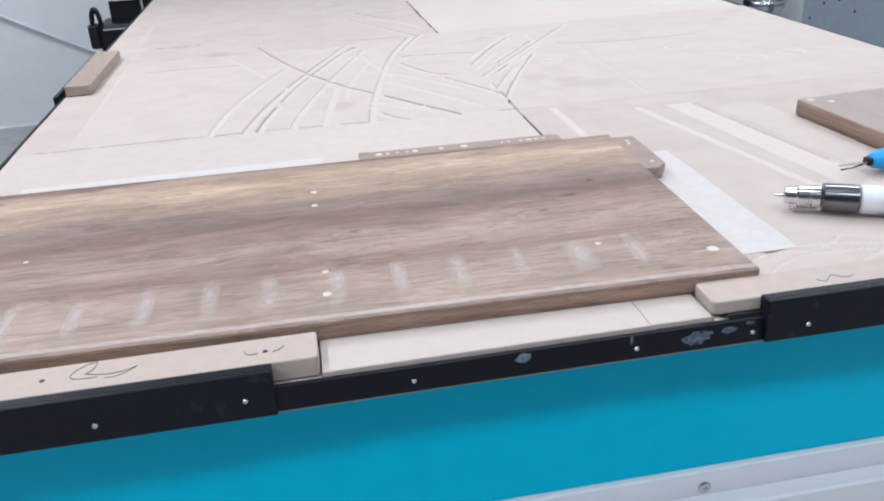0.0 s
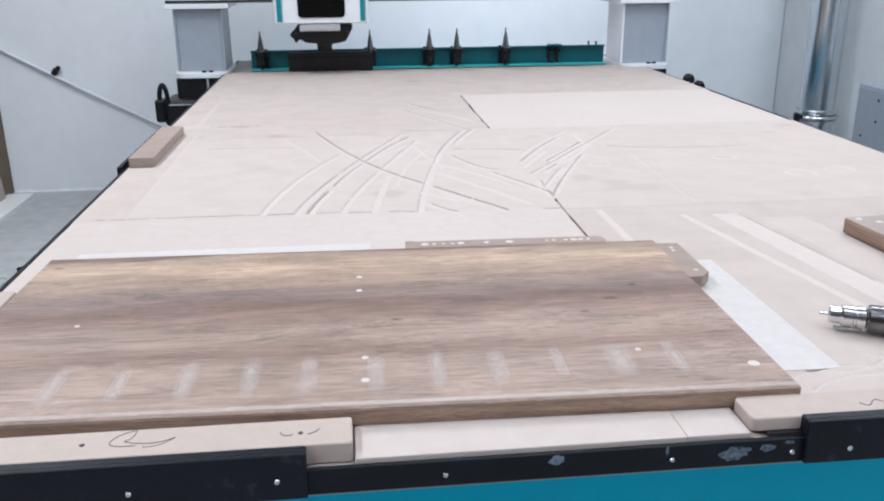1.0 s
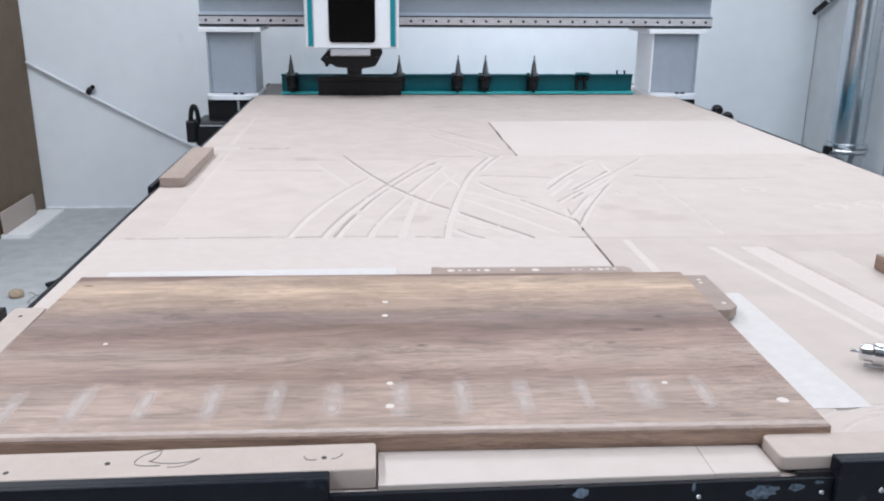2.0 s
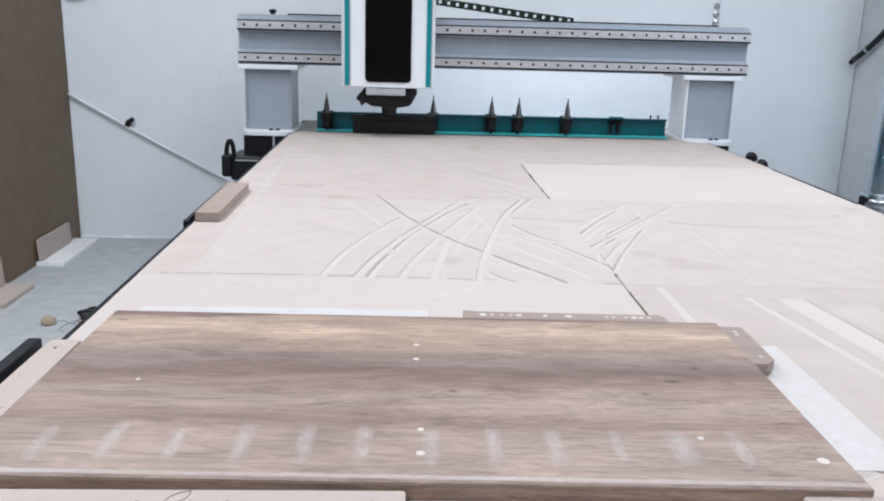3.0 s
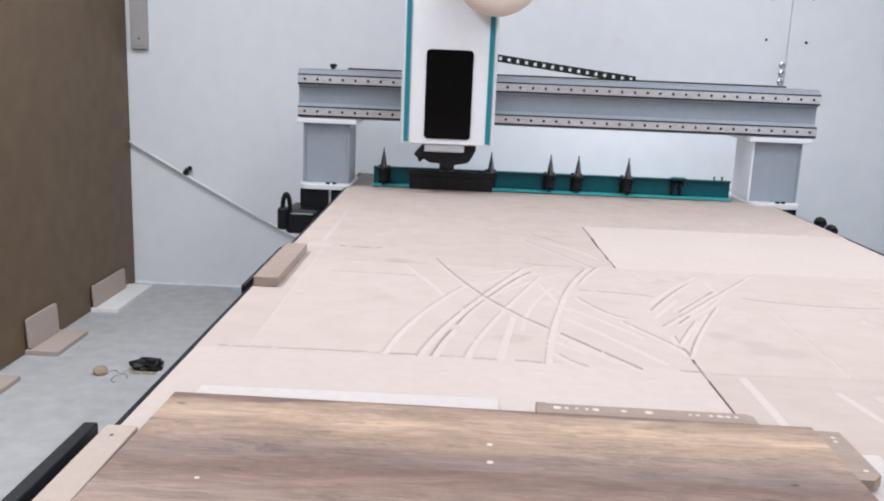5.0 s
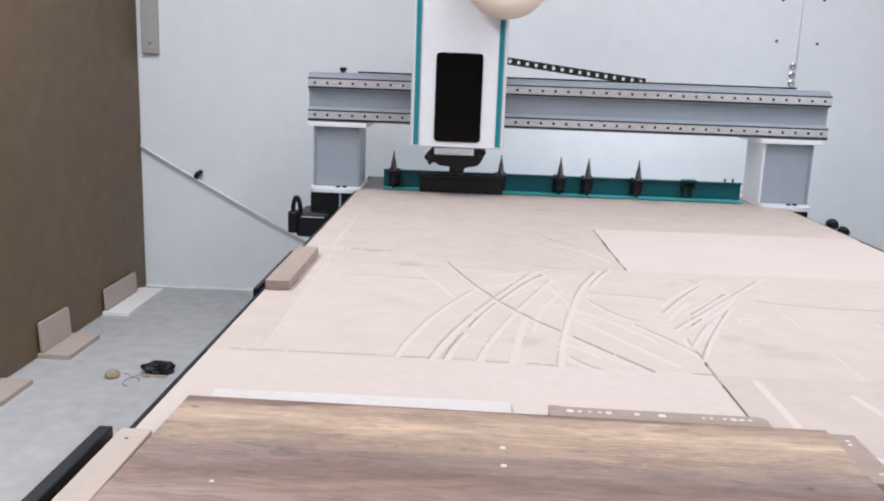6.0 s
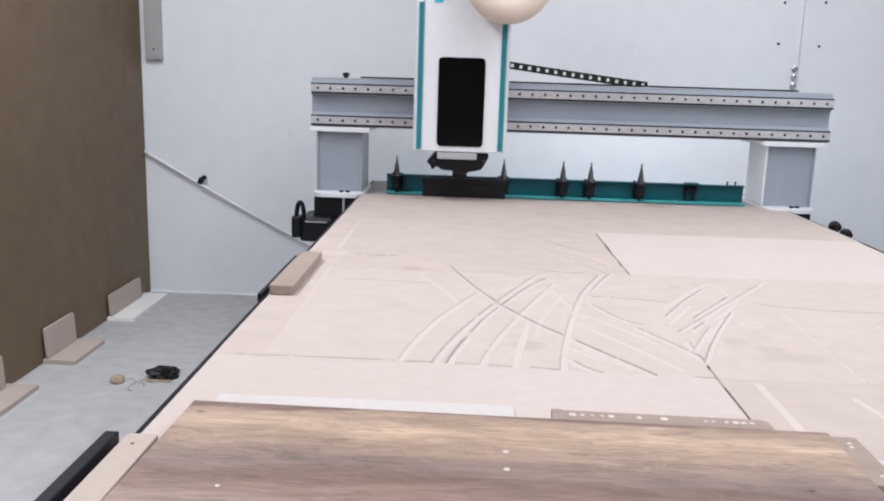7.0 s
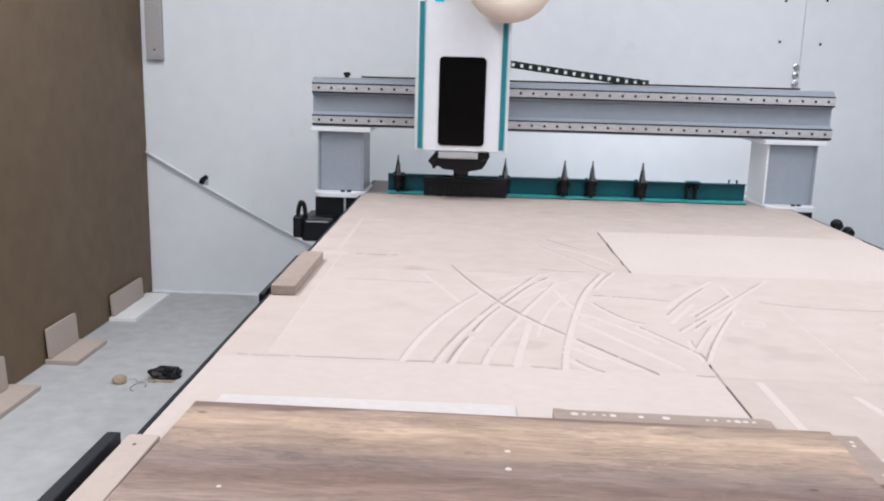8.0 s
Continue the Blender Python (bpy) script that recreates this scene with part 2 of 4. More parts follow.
def bm_box(x0, x1, y0, y1, z0, z1, bevel=0.0, segments=1, bm=None):
    own = bmesh.new()
    bmesh.ops.create_cube(own, size=1)
    for v in own.verts:
        v.co = Vector((x0 + (v.co.x + 0.5) * (x1 - x0), y0 + (v.co.y + 0.5) * (y1 - y0), z0 + (v.co.z + 0.5) * (z1 - z0)))
    if bevel:
        bmesh.ops.bevel(own, geom=own.edges[:], offset=bevel, segments=segments, affect="EDGES", profile=0.5)
    return joined(bm, own)


def joined(bm, own):
    if bm is None:
        return own
    me = bpy.data.meshes.new("joint")
    own.to_mesh(me)
    own.free()
    bm.from_mesh(me)
    bpy.data.meshes.remove(me)
    return bm


def bm_lathe(profile, steps=24, m=None, bm=None, smooth=True):
    """A turned solid: (radius, height) pairs from the bottom to the top, along z, then moved by m."""
    own = bmesh.new()
    rings = []
    for r, h in profile:
        rings.append([own.verts.new((r * math.cos(2 * math.pi * i / steps), r * math.sin(2 * math.pi * i / steps), h)) for i in range(steps)])
    for low, high in zip(rings, rings[1:]):
        for i in range(steps):
            f = own.faces.new((low[i], low[(i + 1) % steps], high[(i + 1) % steps], high[i]))
            f.smooth = smooth
    own.faces.new(list(reversed(rings[0])))
    own.faces.new(rings[-1])
    for row in rings:
        for i in range(steps):
            own.edges.get((row[i], row[(i + 1) % steps])).smooth = False
    if m is not None:
        bmesh.ops.transform(own, matrix=m, verts=own.verts)
    return joined(bm, own)


def bm_prism(outline, h0, h1, axis="z", bevel=0.0, bm=None):
    """An outline of (a, b) pairs pushed from h0 to h1 along an axis: z: (x, y), y: (x, z), x: (y, z)."""
    own = bmesh.new()

    def place(a, b, h):
        return {"z": (a, b, h), "y": (a, h, b), "x": (h, a, b)}[axis]

    low = [own.verts.new(place(a, b, h0)) for a, b in outline]
    high = [own.verts.new(place(a, b, h1)) for a, b in outline]
    own.faces.new(low)
    own.faces.new(high)
    n = len(outline)
    for i in range(n):
        own.faces.new((low[i], low[(i + 1) % n], high[(i + 1) % n], high[i]))
    bmesh.ops.recalc_face_normals(own, faces=own.faces)
    if bevel:
        bmesh.ops.bevel(own, geom=own.edges[:], offset=bevel, segments=1, affect="EDGES", profile=0.5)
    return joined(bm, own)


def bm_tube(points, radius, steps=10, bm=None, ripple=0.0, radii=None):
    """A round rod swept along points."""
    own = bmesh.new()
    pts = [Vector(p) for p in points]
    rings = []
    up = Vector((0, 0, 1))
    for i, p in enumerate(pts):
        d = (pts[min(i + 1, len(pts) - 1)] - pts[max(i - 1, 0)]).normalized()
        side = d.cross(up)
        if side.length < 0.05:
            side = d.cross(Vector((0, 1, 0)))
        side.normalize()
        upn = side.cross(d)
        r = (radii[i] if radii else radius) + (ripple if i % 2 else 0)
        rings.append([own.verts.new(p + side * r * math.cos(2 * math.pi * k / steps) + upn * r * math.sin(2 * math.pi * k / steps)) for k in range(steps)])
    for a, b in zip(rings, rings[1:]):
        for k in range(steps):
            f = own.faces.new((a[k], a[(k + 1) % steps], b[(k + 1) % steps], b[k]))
            f.smooth = True
    own.faces.new(rings[0])
    own.faces.new(rings[-1])
    bmesh.ops.recalc_face_normals(own, faces=own.faces)
    return joined(bm, own)


def rounded(x0, x1, y0, y1, r, n=5):
    """The outline of a rectangle with round corners."""
    out = []
    for cx, cy, a in ((x1 - r, y1 - r, 0), (x0 + r, y1 - r, 90), (x0 + r, y0 + r, 180), (x1 - r, y0 + r, 270)):
        for i in range(n + 1):
            t = radians(a + 90 * i / n)
            out.append((cx + r * math.cos(t), cy + r * math.sin(t)))
    return out


def bezier(a, b, c, n=14):
    """Points of a smooth line from a by way of b to c (b lies on it)."""
    a, b, c = (Vector(p) for p in (a, b, c))
    k = 2 * b - (a + c) / 2
    return [(1 - t) ** 2 * a + 2 * t * (1 - t) * k + t * t * c for t in (i / n for i in range(n + 1))]


def screw(x, y, z, normal="y", r=0.0032, mat=STEEL, parent=None):
    turn = {"y": pose(x, y, z, 90, 0, 0), "z": pose(x, y, z), "x": pose(x, y, z, 0, 90, 0)}[normal]
    bm = bm_lathe([(r, -0.002), (r, 0.001), (r * 0.7, 0.0022), (r * 0.35, 0.0022), (r * 0.3, 0.0012)], 12, turn)
    return part("screw", bm, mat, parent)


# ---- the room ----
X0, X1, Y0, Y1, TOP = -1.95, 2.78, -3.2, 5.32, 3.3
tagged(part("floor", bm_box(X0 - 0.1, X1 + 0.1, Y0 - 0.1, Y1 + 0.1, -0.1, 0), CONCRETE), "worn grey concrete workshop floor", "floor", kind="structure")
tagged(part("ceiling", bm_box(X0 - 0.1, X1 + 0.1, Y0 - 0.1, Y1 + 0.1, TOP, TOP + 0.1), CEILING), "plain grey workshop ceiling", "ceiling", kind="structure")
tagged(part("wall_north", bm_box(X0 - 0.1, X1 + 0.1, Y1, Y1 + 0.1, 0, TOP), WALL), "white painted workshop wall behind the machine", "wall", kind="structure")
tagged(part("wall_south", bm_box(X0 - 0.1, X1 + 0.1, Y0 - 0.1, Y0, 0, TOP), DARKWALL), "plain dark grey workshop wall", "wall", kind="structure")
tagged(part("wall_west", bm_box(X0 - 0.1, X0, Y0, Y1, 0, TOP), WALL), "plain white wall behind a brown board", "wall", kind="structure")
tagged(part("wall_east", bm_box(X1, X1 + 0.1, Y0, Y1, 0, TOP), GREYWALL), "grey painted workshop wall behind a metal duct", "wall", kind="structure")

# ---- the machine table ----
TX0, TX1, TY0, TY1, TZ = -0.482, 1.538, 0.928, 4.86, 0.80
CX = 0.5 * (TX0 + TX1)

table = thing("machine_table", CX, 2.9, 0, "long router table with teal sides and black edge strips", "machine table")


def local(ob, parent):
    """Keep a part where it was modelled in the world, under a thing that stands elsewhere."""
    ob.parent = parent
    ob.matrix_parent_inverse = parent.matrix_world.inverted()
    return ob


def wpart(name, bm, mat, parent, label=""):
    return local(part(name, bm, mat, None, label), parent)


# spoilboard with routed grooves: a fine sheet of real relief
# each stroke: start, a point on the way, end; and how sharply the cutter's edge still shows (0 worn away to 3 deep)
ARCS = [((-0.103, 1.904), (-0.044, 2.183), (0.063, 2.476), 1), ((-0.031, 1.895), (0.057, 2.228), (0.240, 2.716), 2), ((-0.002, 1.896), (0.017, 1.994), (0.039, 2.075), 3), ((0.051, 2.124), (0.081, 2.237), (0.118, 2.341), 3),
        ((0.129, 2.370), (0.206, 2.564), (0.268, 2.678), 3), ((0.067, 1.898), (0.130, 2.159), (0.283, 2.625), 1), ((0.133, 1.889), (0.152, 2.029), (0.179, 2.198), 0), ((0.231, 1.884), (0.266, 2.120), (0.330, 2.432), 1),
        ((0.330, 2.432), (0.372, 2.581), (0.435, 2.752), 2), ((0.390, 2.564), (0.427, 2.671), (0.473, 2.775), 2)]
CHORDS = [((-0.016, 2.812), (0.113, 2.407), (0.266, 2.120), 2), ((0.286, 2.089), (0.360, 1.972), (0.426, 1.872), 2), ((0.450, 2.202), (0.507, 2.091), (0.544, 2.008), 1), ((0.544, 2.016), (0.548, 1.998), (0.547, 1.968), 2),
          ((0.317, 2.219), (0.411, 2.057), (0.490, 1.911), 0), ((0.369, 2.410), (0.417, 2.289), (0.467, 2.232), 1), ((0.268, 2.037), (0.302, 1.995), (0.333, 1.954), 0), ((0.266, 1.942), (0.290, 1.899), (0.317, 1.875), 1),
          ((-0.096, 2.681), (-0.031, 2.522), (0.019, 2.380), 0), ((0.316, 3.284), (0.372, 3.192), (0.441, 3.098), 2), ((0.281, 3.171), (0.377, 2.958), (0.464, 2.765), 1), ((0.356, 3.128), (0.449, 3.017), (0.505, 2.891), 0), ((0.218, 3.396), (0.251, 3.346), (0.291, 3.311), 1)]
FAN = [((0.547, 2.383), (0.640, 2.544), (0.749, 2.702), 0), ((0.541, 2.318), (0.623, 2.475), (0.710, 2.620), 2), ((0.611, 2.314), (0.684, 2.427), (0.762, 2.540), 2), ((0.541, 2.183), (0.674, 2.376), (0.925, 2.741), 1), ((0.586, 2.212), (0.608, 2.249), (0.629, 2.281), 2),
       ((0.546, 2.052), (0.584, 2.140), (0.628, 2.233), 1), ((0.548, 1.972), (0.621, 2.159), (0.720, 2.373), 2), ((0.549, 2.105), (0.547, 2.076), (0.546, 2.052), 1), ((0.772, 2.645), (0.772, 2.599), (0.770, 2.548), 0), ((0.533, 2.252), (0.576, 2.334), (0.629, 2.435), 0)]
HATCH = [((0.12, 2.50), (0.20, 2.60), (0.30, 2.66)), ((0.17, 2.42), (0.25, 2.55), (0.36, 2.68)), ((0.10, 2.62), (0.20, 2.68), (0.30, 2.75)), ((0.33, 2.30), (0.40, 2.20), (0.47, 2.08)), ((0.30, 2.02), (0.34, 1.96), (0.38, 1.90)),
         ((0.58, 2.19), (0.63, 2.28), (0.70, 2.40)), ((0.60, 2.32), (0.68, 2.43), (0.76, 2.52)), ((0.64, 2.28), (0.70, 2.36), (0.78, 2.50)), ((0.60, 2.12), (0.63, 2.20), (0.68, 2.30)), ((0.20, 2.10), (0.24, 2.30), (0.31, 2.50)), ((0.276, 2.544), (0.305, 2.371), (0.330, 2.270))]
RULED = [((-0.44, 1.897), (-0.278, 1.898), (-0.104, 1.896), 1), ((-0.089, 1.895), (-0.058, 1.895), (-0.031, 1.895), 2), ((0.018, 1.895), (0.041, 1.894), (0.066, 1.891), 1), ((0.084, 1.889), (0.110, 1.889), (0.133, 1.889), 1), ((0.171, 1.887), (0.202, 1.884), (0.231, 1.881), 1),
         ((0.253, 1.877), (0.310, 1.871), (0.374, 1.862), 0), ((-0.314, 2.583), (-0.185, 2.580), (-0.065, 2.568), 1), ((-0.065, 2.568), (-0.016, 2.557), (0.027, 2.545), 0), ((0.254, 2.794), (0.322, 2.776), (0.397, 2.775), 2), ((0.380, 2.487), (0.485, 2.475), (0.576, 2.455), 2),
         ((0.822, 2.473), (1.004, 2.429), (1.218, 2.435), 1), ((0.859, 2.422), (0.852, 2.118), (0.846, 1.869), 0), ((0.504, 1.872), (0.521, 1.871), (0.540, 1.870), 2)]


SWIRLS = [((0.63, 1.12), (0.72, 1.075), (0.80, 1.105)), ((0.64, 1.06), (0.74, 1.09), (0.86, 1.055)), ((0.66, 1.03), (0.76, 1.065), (0.90, 1.02)), ((0.72, 1.00), (0.84, 1.05), (0.98, 1.09)), ((0.78, 1.125), (0.86, 1.09), (0.96, 1.12)), ((0.82, 1.00), (0.88, 1.03), (0.99, 1.04))]
SLOTS = [((0.53, 3.45), (0.531, 3.1), (0.535, 2.783)), ((0.537, 2.783), (0.75, 2.780), (0.95, 2.778)), ((0.545, 1.945), (0.545, 1.8), (0.546, 1.6)), ((0.904, 1.785), (0.932, 1.58), (0.961, 1.38)), ((-0.33, 2.93), (-0.26, 2.925), (-0.2, 2.93))]


def spoilboard():
    xs = np.concatenate([np.array([TX0]), np.arange(-0.47, -0.12, 0.006), np.arange(-0.12, 0.985, 0.002), np.arange(0.985, TX1, 0.007), np.array([TX1])])
    ys = np.concatenate([np.array([TY0]), np.arange(0.99, 1.15, 0.0025), np.arange(1.15, 1.86, 0.004), np.arange(1.86, 2.84, 0.003), np.arange(2.84, 3.42, 0.004), np.arange(3.42, TY1, 0.02), np.array([TY1])])
    gx, gy = np.meshgrid(xs, ys)
    z = np.zeros_like(gx)
    tone = np.zeros(gx.shape, dtype=np.int32)
    shaded = np.zeros(gx.shape, dtype=np.int32)

    def groove(line, width, depth, shift=0.0, ramp=0.002, gaps=0.0, seed=0, shade=0):
        pts = np.array([(p.x, p.y) for p in line])
        step = np.gradient(pts, axis=0)
        step /= np.linalg.norm(step, axis=1)[:, None]
        pts = pts + shift * np.stack([-step[:, 1], step[:, 0]], axis=1)
        rng = random.Random(seed)
        reach = width + 0.01
        for (ax, ay), (bx, by) in zip(pts, pts[1:]):
            if gaps and rng.random() < gaps:
                continue
            near = (gx > min(ax, bx) - reach) & (gx < max(ax, bx) + reach) & (gy > min(ay, by) - reach) & (gy < max(ay, by) + reach)
            px, py = gx[near], gy[near]
            t = np.clip(((px - ax) * (bx - ax) + (py - ay) * (by - ay)) / ((bx - ax) ** 2 + (by - ay) ** 2 + 1e-9), 0, 1)
            d = np.hypot(px - ax - t * (bx - ax), py - ay - t * (by - ay))
            z[near] = np.minimum(z[near], -depth * np.clip((width / 2 + ramp / 2 - d) / ramp, 0, 1))
            if shade:
                shaded[near] = np.where(d < width / 2 + 0.0006, shade, shaded[near])

    def field(x0, x1, y0, y1, dz, colour, slope=0.0):
        inside = (gx - slope * (gy - y1) > x0) & (gx - slope * (gy - y1) < x1) & (gy > y0) & (gy < y1)
        z[inside] += dz
        tone[inside] = colour

    # grey field behind the rack; old, worn and freshly surfaced fields of the board
    # back field: the shadow before the rack is put into its darker tone
    field(-0.6, 1.6, 2.783, 5.0, 0.0, 2)
    field(-0.385, 0.53, 2.72, 3.9, -0.0008, 2)
    field(0.536, 1.6, 2.783, 3.47, -0.003, 3)
    field(-0.6, 1.6, 4.335, 5.0, -0.004, 4)
    field(-0.6, 0.545, 0.9, 1.878, -0.001, 1)
    field(0.545, 1.6, 0.9, 1.862, -0.002, 2)
    field(-0.6, -0.385, 1.886, 3.62, 0.0, 2)
    field(-0.385, -0.379, 1.886, 2.9, -0.0012, 1)
    field(-0.405, -0.388, 3.0, 3.62, -0.0012, 1)
    field(-0.44, -0.36, 2.9, 2.965, -0.0012, 1)
    field(0.612, 0.628, 1.5, 1.85, -0.0012, 3)
    field(0.775, 0.789, 1.2, 1.79, -0.0012, 3, -0.18)
    field(0.844, 0.903, 1.2, 1.785, -0.0025, 3, -0.14)
    field(0.93, 1.02, 1.2, 1.75, -0.0008, 0, -0.14)
    # sharper cutter edges get a darker painted shadow line
    edge_width, edge_depth, edge_shade = (0.0, 0.0022, 0.0026, 0.0032), (0.0, 0.0040, 0.0060, 0.0075), (0, 7, 6, 6)
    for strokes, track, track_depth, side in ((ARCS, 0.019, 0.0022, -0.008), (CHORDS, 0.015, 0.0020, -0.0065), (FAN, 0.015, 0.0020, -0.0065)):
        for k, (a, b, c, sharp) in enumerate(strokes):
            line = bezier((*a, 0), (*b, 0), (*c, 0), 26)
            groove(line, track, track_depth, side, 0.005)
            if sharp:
                groove(line, edge_width[sharp], edge_depth[sharp], 0.0, 0.0022, (0.0, 0.06, 0.02, 0.0)[sharp], k, edge_shade[sharp])
    for i, (a, b, c) in enumerate(HATCH):
        groove(bezier((*a, 0), (*b, 0), (*c, 0), 12), 0.013, 0.0018, 0.0, 0.004)
    for k, (a, b, c, sharp) in enumerate(RULED):
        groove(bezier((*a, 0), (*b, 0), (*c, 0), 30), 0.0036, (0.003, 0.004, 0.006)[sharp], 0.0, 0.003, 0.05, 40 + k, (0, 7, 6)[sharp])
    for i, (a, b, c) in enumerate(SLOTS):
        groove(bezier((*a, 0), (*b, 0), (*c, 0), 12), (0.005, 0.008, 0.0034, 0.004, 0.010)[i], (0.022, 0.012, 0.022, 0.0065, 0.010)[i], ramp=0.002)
    for a, b, c in SWIRLS:
        groove(bezier((*a, 0), (*b, 0), (*c, 0), 16), 0.0055, 0.0052, ramp=0.003)
    for cx, cy, r in ((0.742, 2.27, 0.022), (1.205, 2.1, 0.032), (1.09, 2.29, 0.026), (1.32, 2.12, 0.03)):
        ring = np.abs(np.hypot((gx - cx) * 0.9, gy - cy) - r) < 0.004
        z[ring] -= 0.003
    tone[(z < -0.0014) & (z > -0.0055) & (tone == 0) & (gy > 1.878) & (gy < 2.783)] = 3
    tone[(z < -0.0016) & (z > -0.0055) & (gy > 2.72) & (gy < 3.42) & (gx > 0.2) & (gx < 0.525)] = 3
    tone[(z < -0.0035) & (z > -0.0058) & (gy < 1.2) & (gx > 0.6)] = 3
    # deep points take the painted shade colours
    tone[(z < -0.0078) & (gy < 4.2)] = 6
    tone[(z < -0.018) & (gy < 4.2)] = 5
    tone[shaded > 0] = shaded[shaded > 0]
    # fine unevenness from many passes of the cutter
    z += 0.00025 * np.sin(gx * 61 + 3 * np.sin(gy * 2.3)) * np.sin(gy * 17 + 1)
    nx, ny = len(xs), len(ys)
    me = bpy.data.meshes.new("spoilboard")
    co = np.stack([gx - CX, gy - 2.9, z + TZ], axis=-1).reshape(-1, 3)
    i = np.arange((nx - 1) * (ny - 1))
    r, c = i // (nx - 1), i % (nx - 1)
    v = r * nx + c
    quads = np.stack([v, v + 1, v + nx + 1, v + nx], axis=-1).astype(np.int32)
    me.vertices.add(len(co))
    me.vertices.foreach_set("co", co.ravel())
    me.loops.add(quads.size)
    me.loops.foreach_set("vertex_index", quads.ravel())
    me.polygons.add(len(quads))
    me.polygons.foreach_set("loop_start", np.arange(0, quads.size, 4, dtype=np.int32))
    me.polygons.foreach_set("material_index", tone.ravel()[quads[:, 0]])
    for m in (MDF, MDFCUT, MDFOLDSHADE, MDFGROOVE, ENDGREY, SLOTSHADE, GROOVESHADE, GROOVEFAINT):
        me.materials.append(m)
    me.update(calc_edges=True)
    me.validate()
    ob = new("spoilboard", me)
    ob.parent = table
    return tagged(ob, "pale MDF spoilboard scored with routed curves")


spoilboard()
wpart("board_core", bm_box(TX0, TX1, 0.995, TY1, 0.735, 0.757), MDFEDGE, table)
wpart("bed_frame", bm_box(TX0 + 0.03, TX1 - 0.03, TY0 + 0.073, TY1, 0.45, 0.7345), TEAL, table)
wpart("front_panel", bm_box(TX0, TX1, 0.994, 0.9985, 0.5355, 0.765, 0.001), TEAL, table, "teal painted front panel")
wpart("lower_rail", bm_box(TX0, TX1, 0.985, 0.998, 0.36, 0.535, 0.0015), WHITEPAINT, table, "white painted lower front rail")
wpart("foot_rail", bm_box(TX0, TX1, 0.955, 0.9845, 0.30, 0.498, 0.003), WHITEPAINT, table, "white painted foot rail")
wpart("front_edge_strip", bm_box(TX0, TX1, 0.9215, 0.9275, 0.771, 0.8035, 0.0015), BLACK, table, "black plastic edge strip with torn film")
wpart("board_edge", bm_box(TX0, TX1, 0.9278, 0.9345, 0.7665, TZ - 0.0035), MDFEDGE, table)
wpart("side_edge_strip", bm_box(TX0 - 0.012, TX0 - 0.001, TY0, TY1, 0.766, 0.7985, 0.0015), BLACK, table)
wpart("side_edge_strip", bm_box(TX1 + 0.001, TX1 + 0.012, TY0, TY1, 0.766, 0.7985, 0.0015), BLACK, table)
for lx in (TX0 + 0.1, TX1 - 0.25):
    for ly in (1.05, 2.8, 4.5):
        wpart("leg", bm_box(lx, lx + 0.14, ly, ly + 0.14, 0, 0.45, 0.004), WHITEPAINT, table)
for sx in (0.184, 0.436, 0.575):
    local(screw(sx, 0.9208, 0.786, r=0.003), table)
for sx in (-0.2, 0.569, 1.2):
    local(screw(sx, 0.9845, 0.509, r=0.009), table)
film_rng = random.Random(17)
for fx, fz, fw, fh, lean in ((0.305, 0.795, 0.009, 0.006, 0.2), (0.508, 0.7885, 0.018, 0.009, 0.5), (0.546, 0.793, 0.009, 0.005, 0.1), (0.571, 0.798, 0.006, 0.0022, 0.0), (0.43, 0.797, 0.002, 0.006, 0.0)):
    rim = []
    for k in range(18):
        a, r = 2 * math.pi * k / 18, film_rng.uniform(0.72, 1.12)
        rim.append((fx + fw * r * math.cos(a) + lean * fh * math.sin(a), min(fz + fh * r * math.sin(a), 0.8028)))
    wpart("torn_film", bm_prism(rim, 0.9203, 0.9212, "y"), FILM, table, "torn scrap of clear film")
for side in (TX0 - 0.02, TX1 + 0.02):
    wpart("guide_rail", bm_box(side - 0.03, side + 0.03, 1.2, 4.8, 0.5, 0.56, 0.004), STEEL, table)


def edge_lip(name_x0, name_x1, y0, y1, screws, label, top=0.826, ledge=0.0):
    lip = thing("edge_stop", 0.5 * (name_x0 + name_x1), 0.5 * (y0 + y1), 0.758, label, "edge stop", group="black stops along the table edge")
    bm = bm_box(name_x0, name_x1, y0, y1, 0.772, top, 0.002, 2)
    if ledge:
        bm_box(name_x0, name_x1, y1 - 0.001, y1 + ledge, 0.8055, top - 0.0003, 0.0012, bm=bm)
    wpart("strip", bm, BLACK, lip)
    for sx, sz in screws:
        local(screw(sx, y0 - 0.0005, sz), lip)
    return lip


edge_lip(-0.508, 0.037, 0.9145, 0.9212, ((0.006, 0.796), (-0.145, 0.793), (-0.33, 0.793)), "black plastic stop strip screwed to the table front", ledge=0.0125)
edge_lip(0.588, 1.54, 0.9145, 0.9212, ((0.639, 0.79), (0.85, 0.79)), "black plastic stop strip screwed to the table front", ledge=0.0125)
edge_lip(-0.516, -0.4945, 0.922, 1.44, (), "black plastic stop strip on the table side")
edge_lip(-0.506, -0.4945, 2.35, 2.83, (), "black plastic stop strip on the table side", 0.808)


def fence(x0, x1, y0, y1, z0, z1, label, mat=MDFEDGE, r=0.004, holes=()):
    f = thing("mdf_fence", 0.5 * (x0 + x1), 0.5 * (y0 + y1), z0, label, "mdf strip", group="mdf stop strips on the table")
    wpart("board", bm_prism(rounded(x0, x1, y0, y1, r), z0, z1, bevel=0.0012), mat, f)
    for hx, hy in holes:
        wpart("screw_hole", bm_lathe([(0.003, 0), (0.003, 0.0006)], 10, pose(hx, hy, z1 - 0.0002)), GAPBLACK, f)
    return f


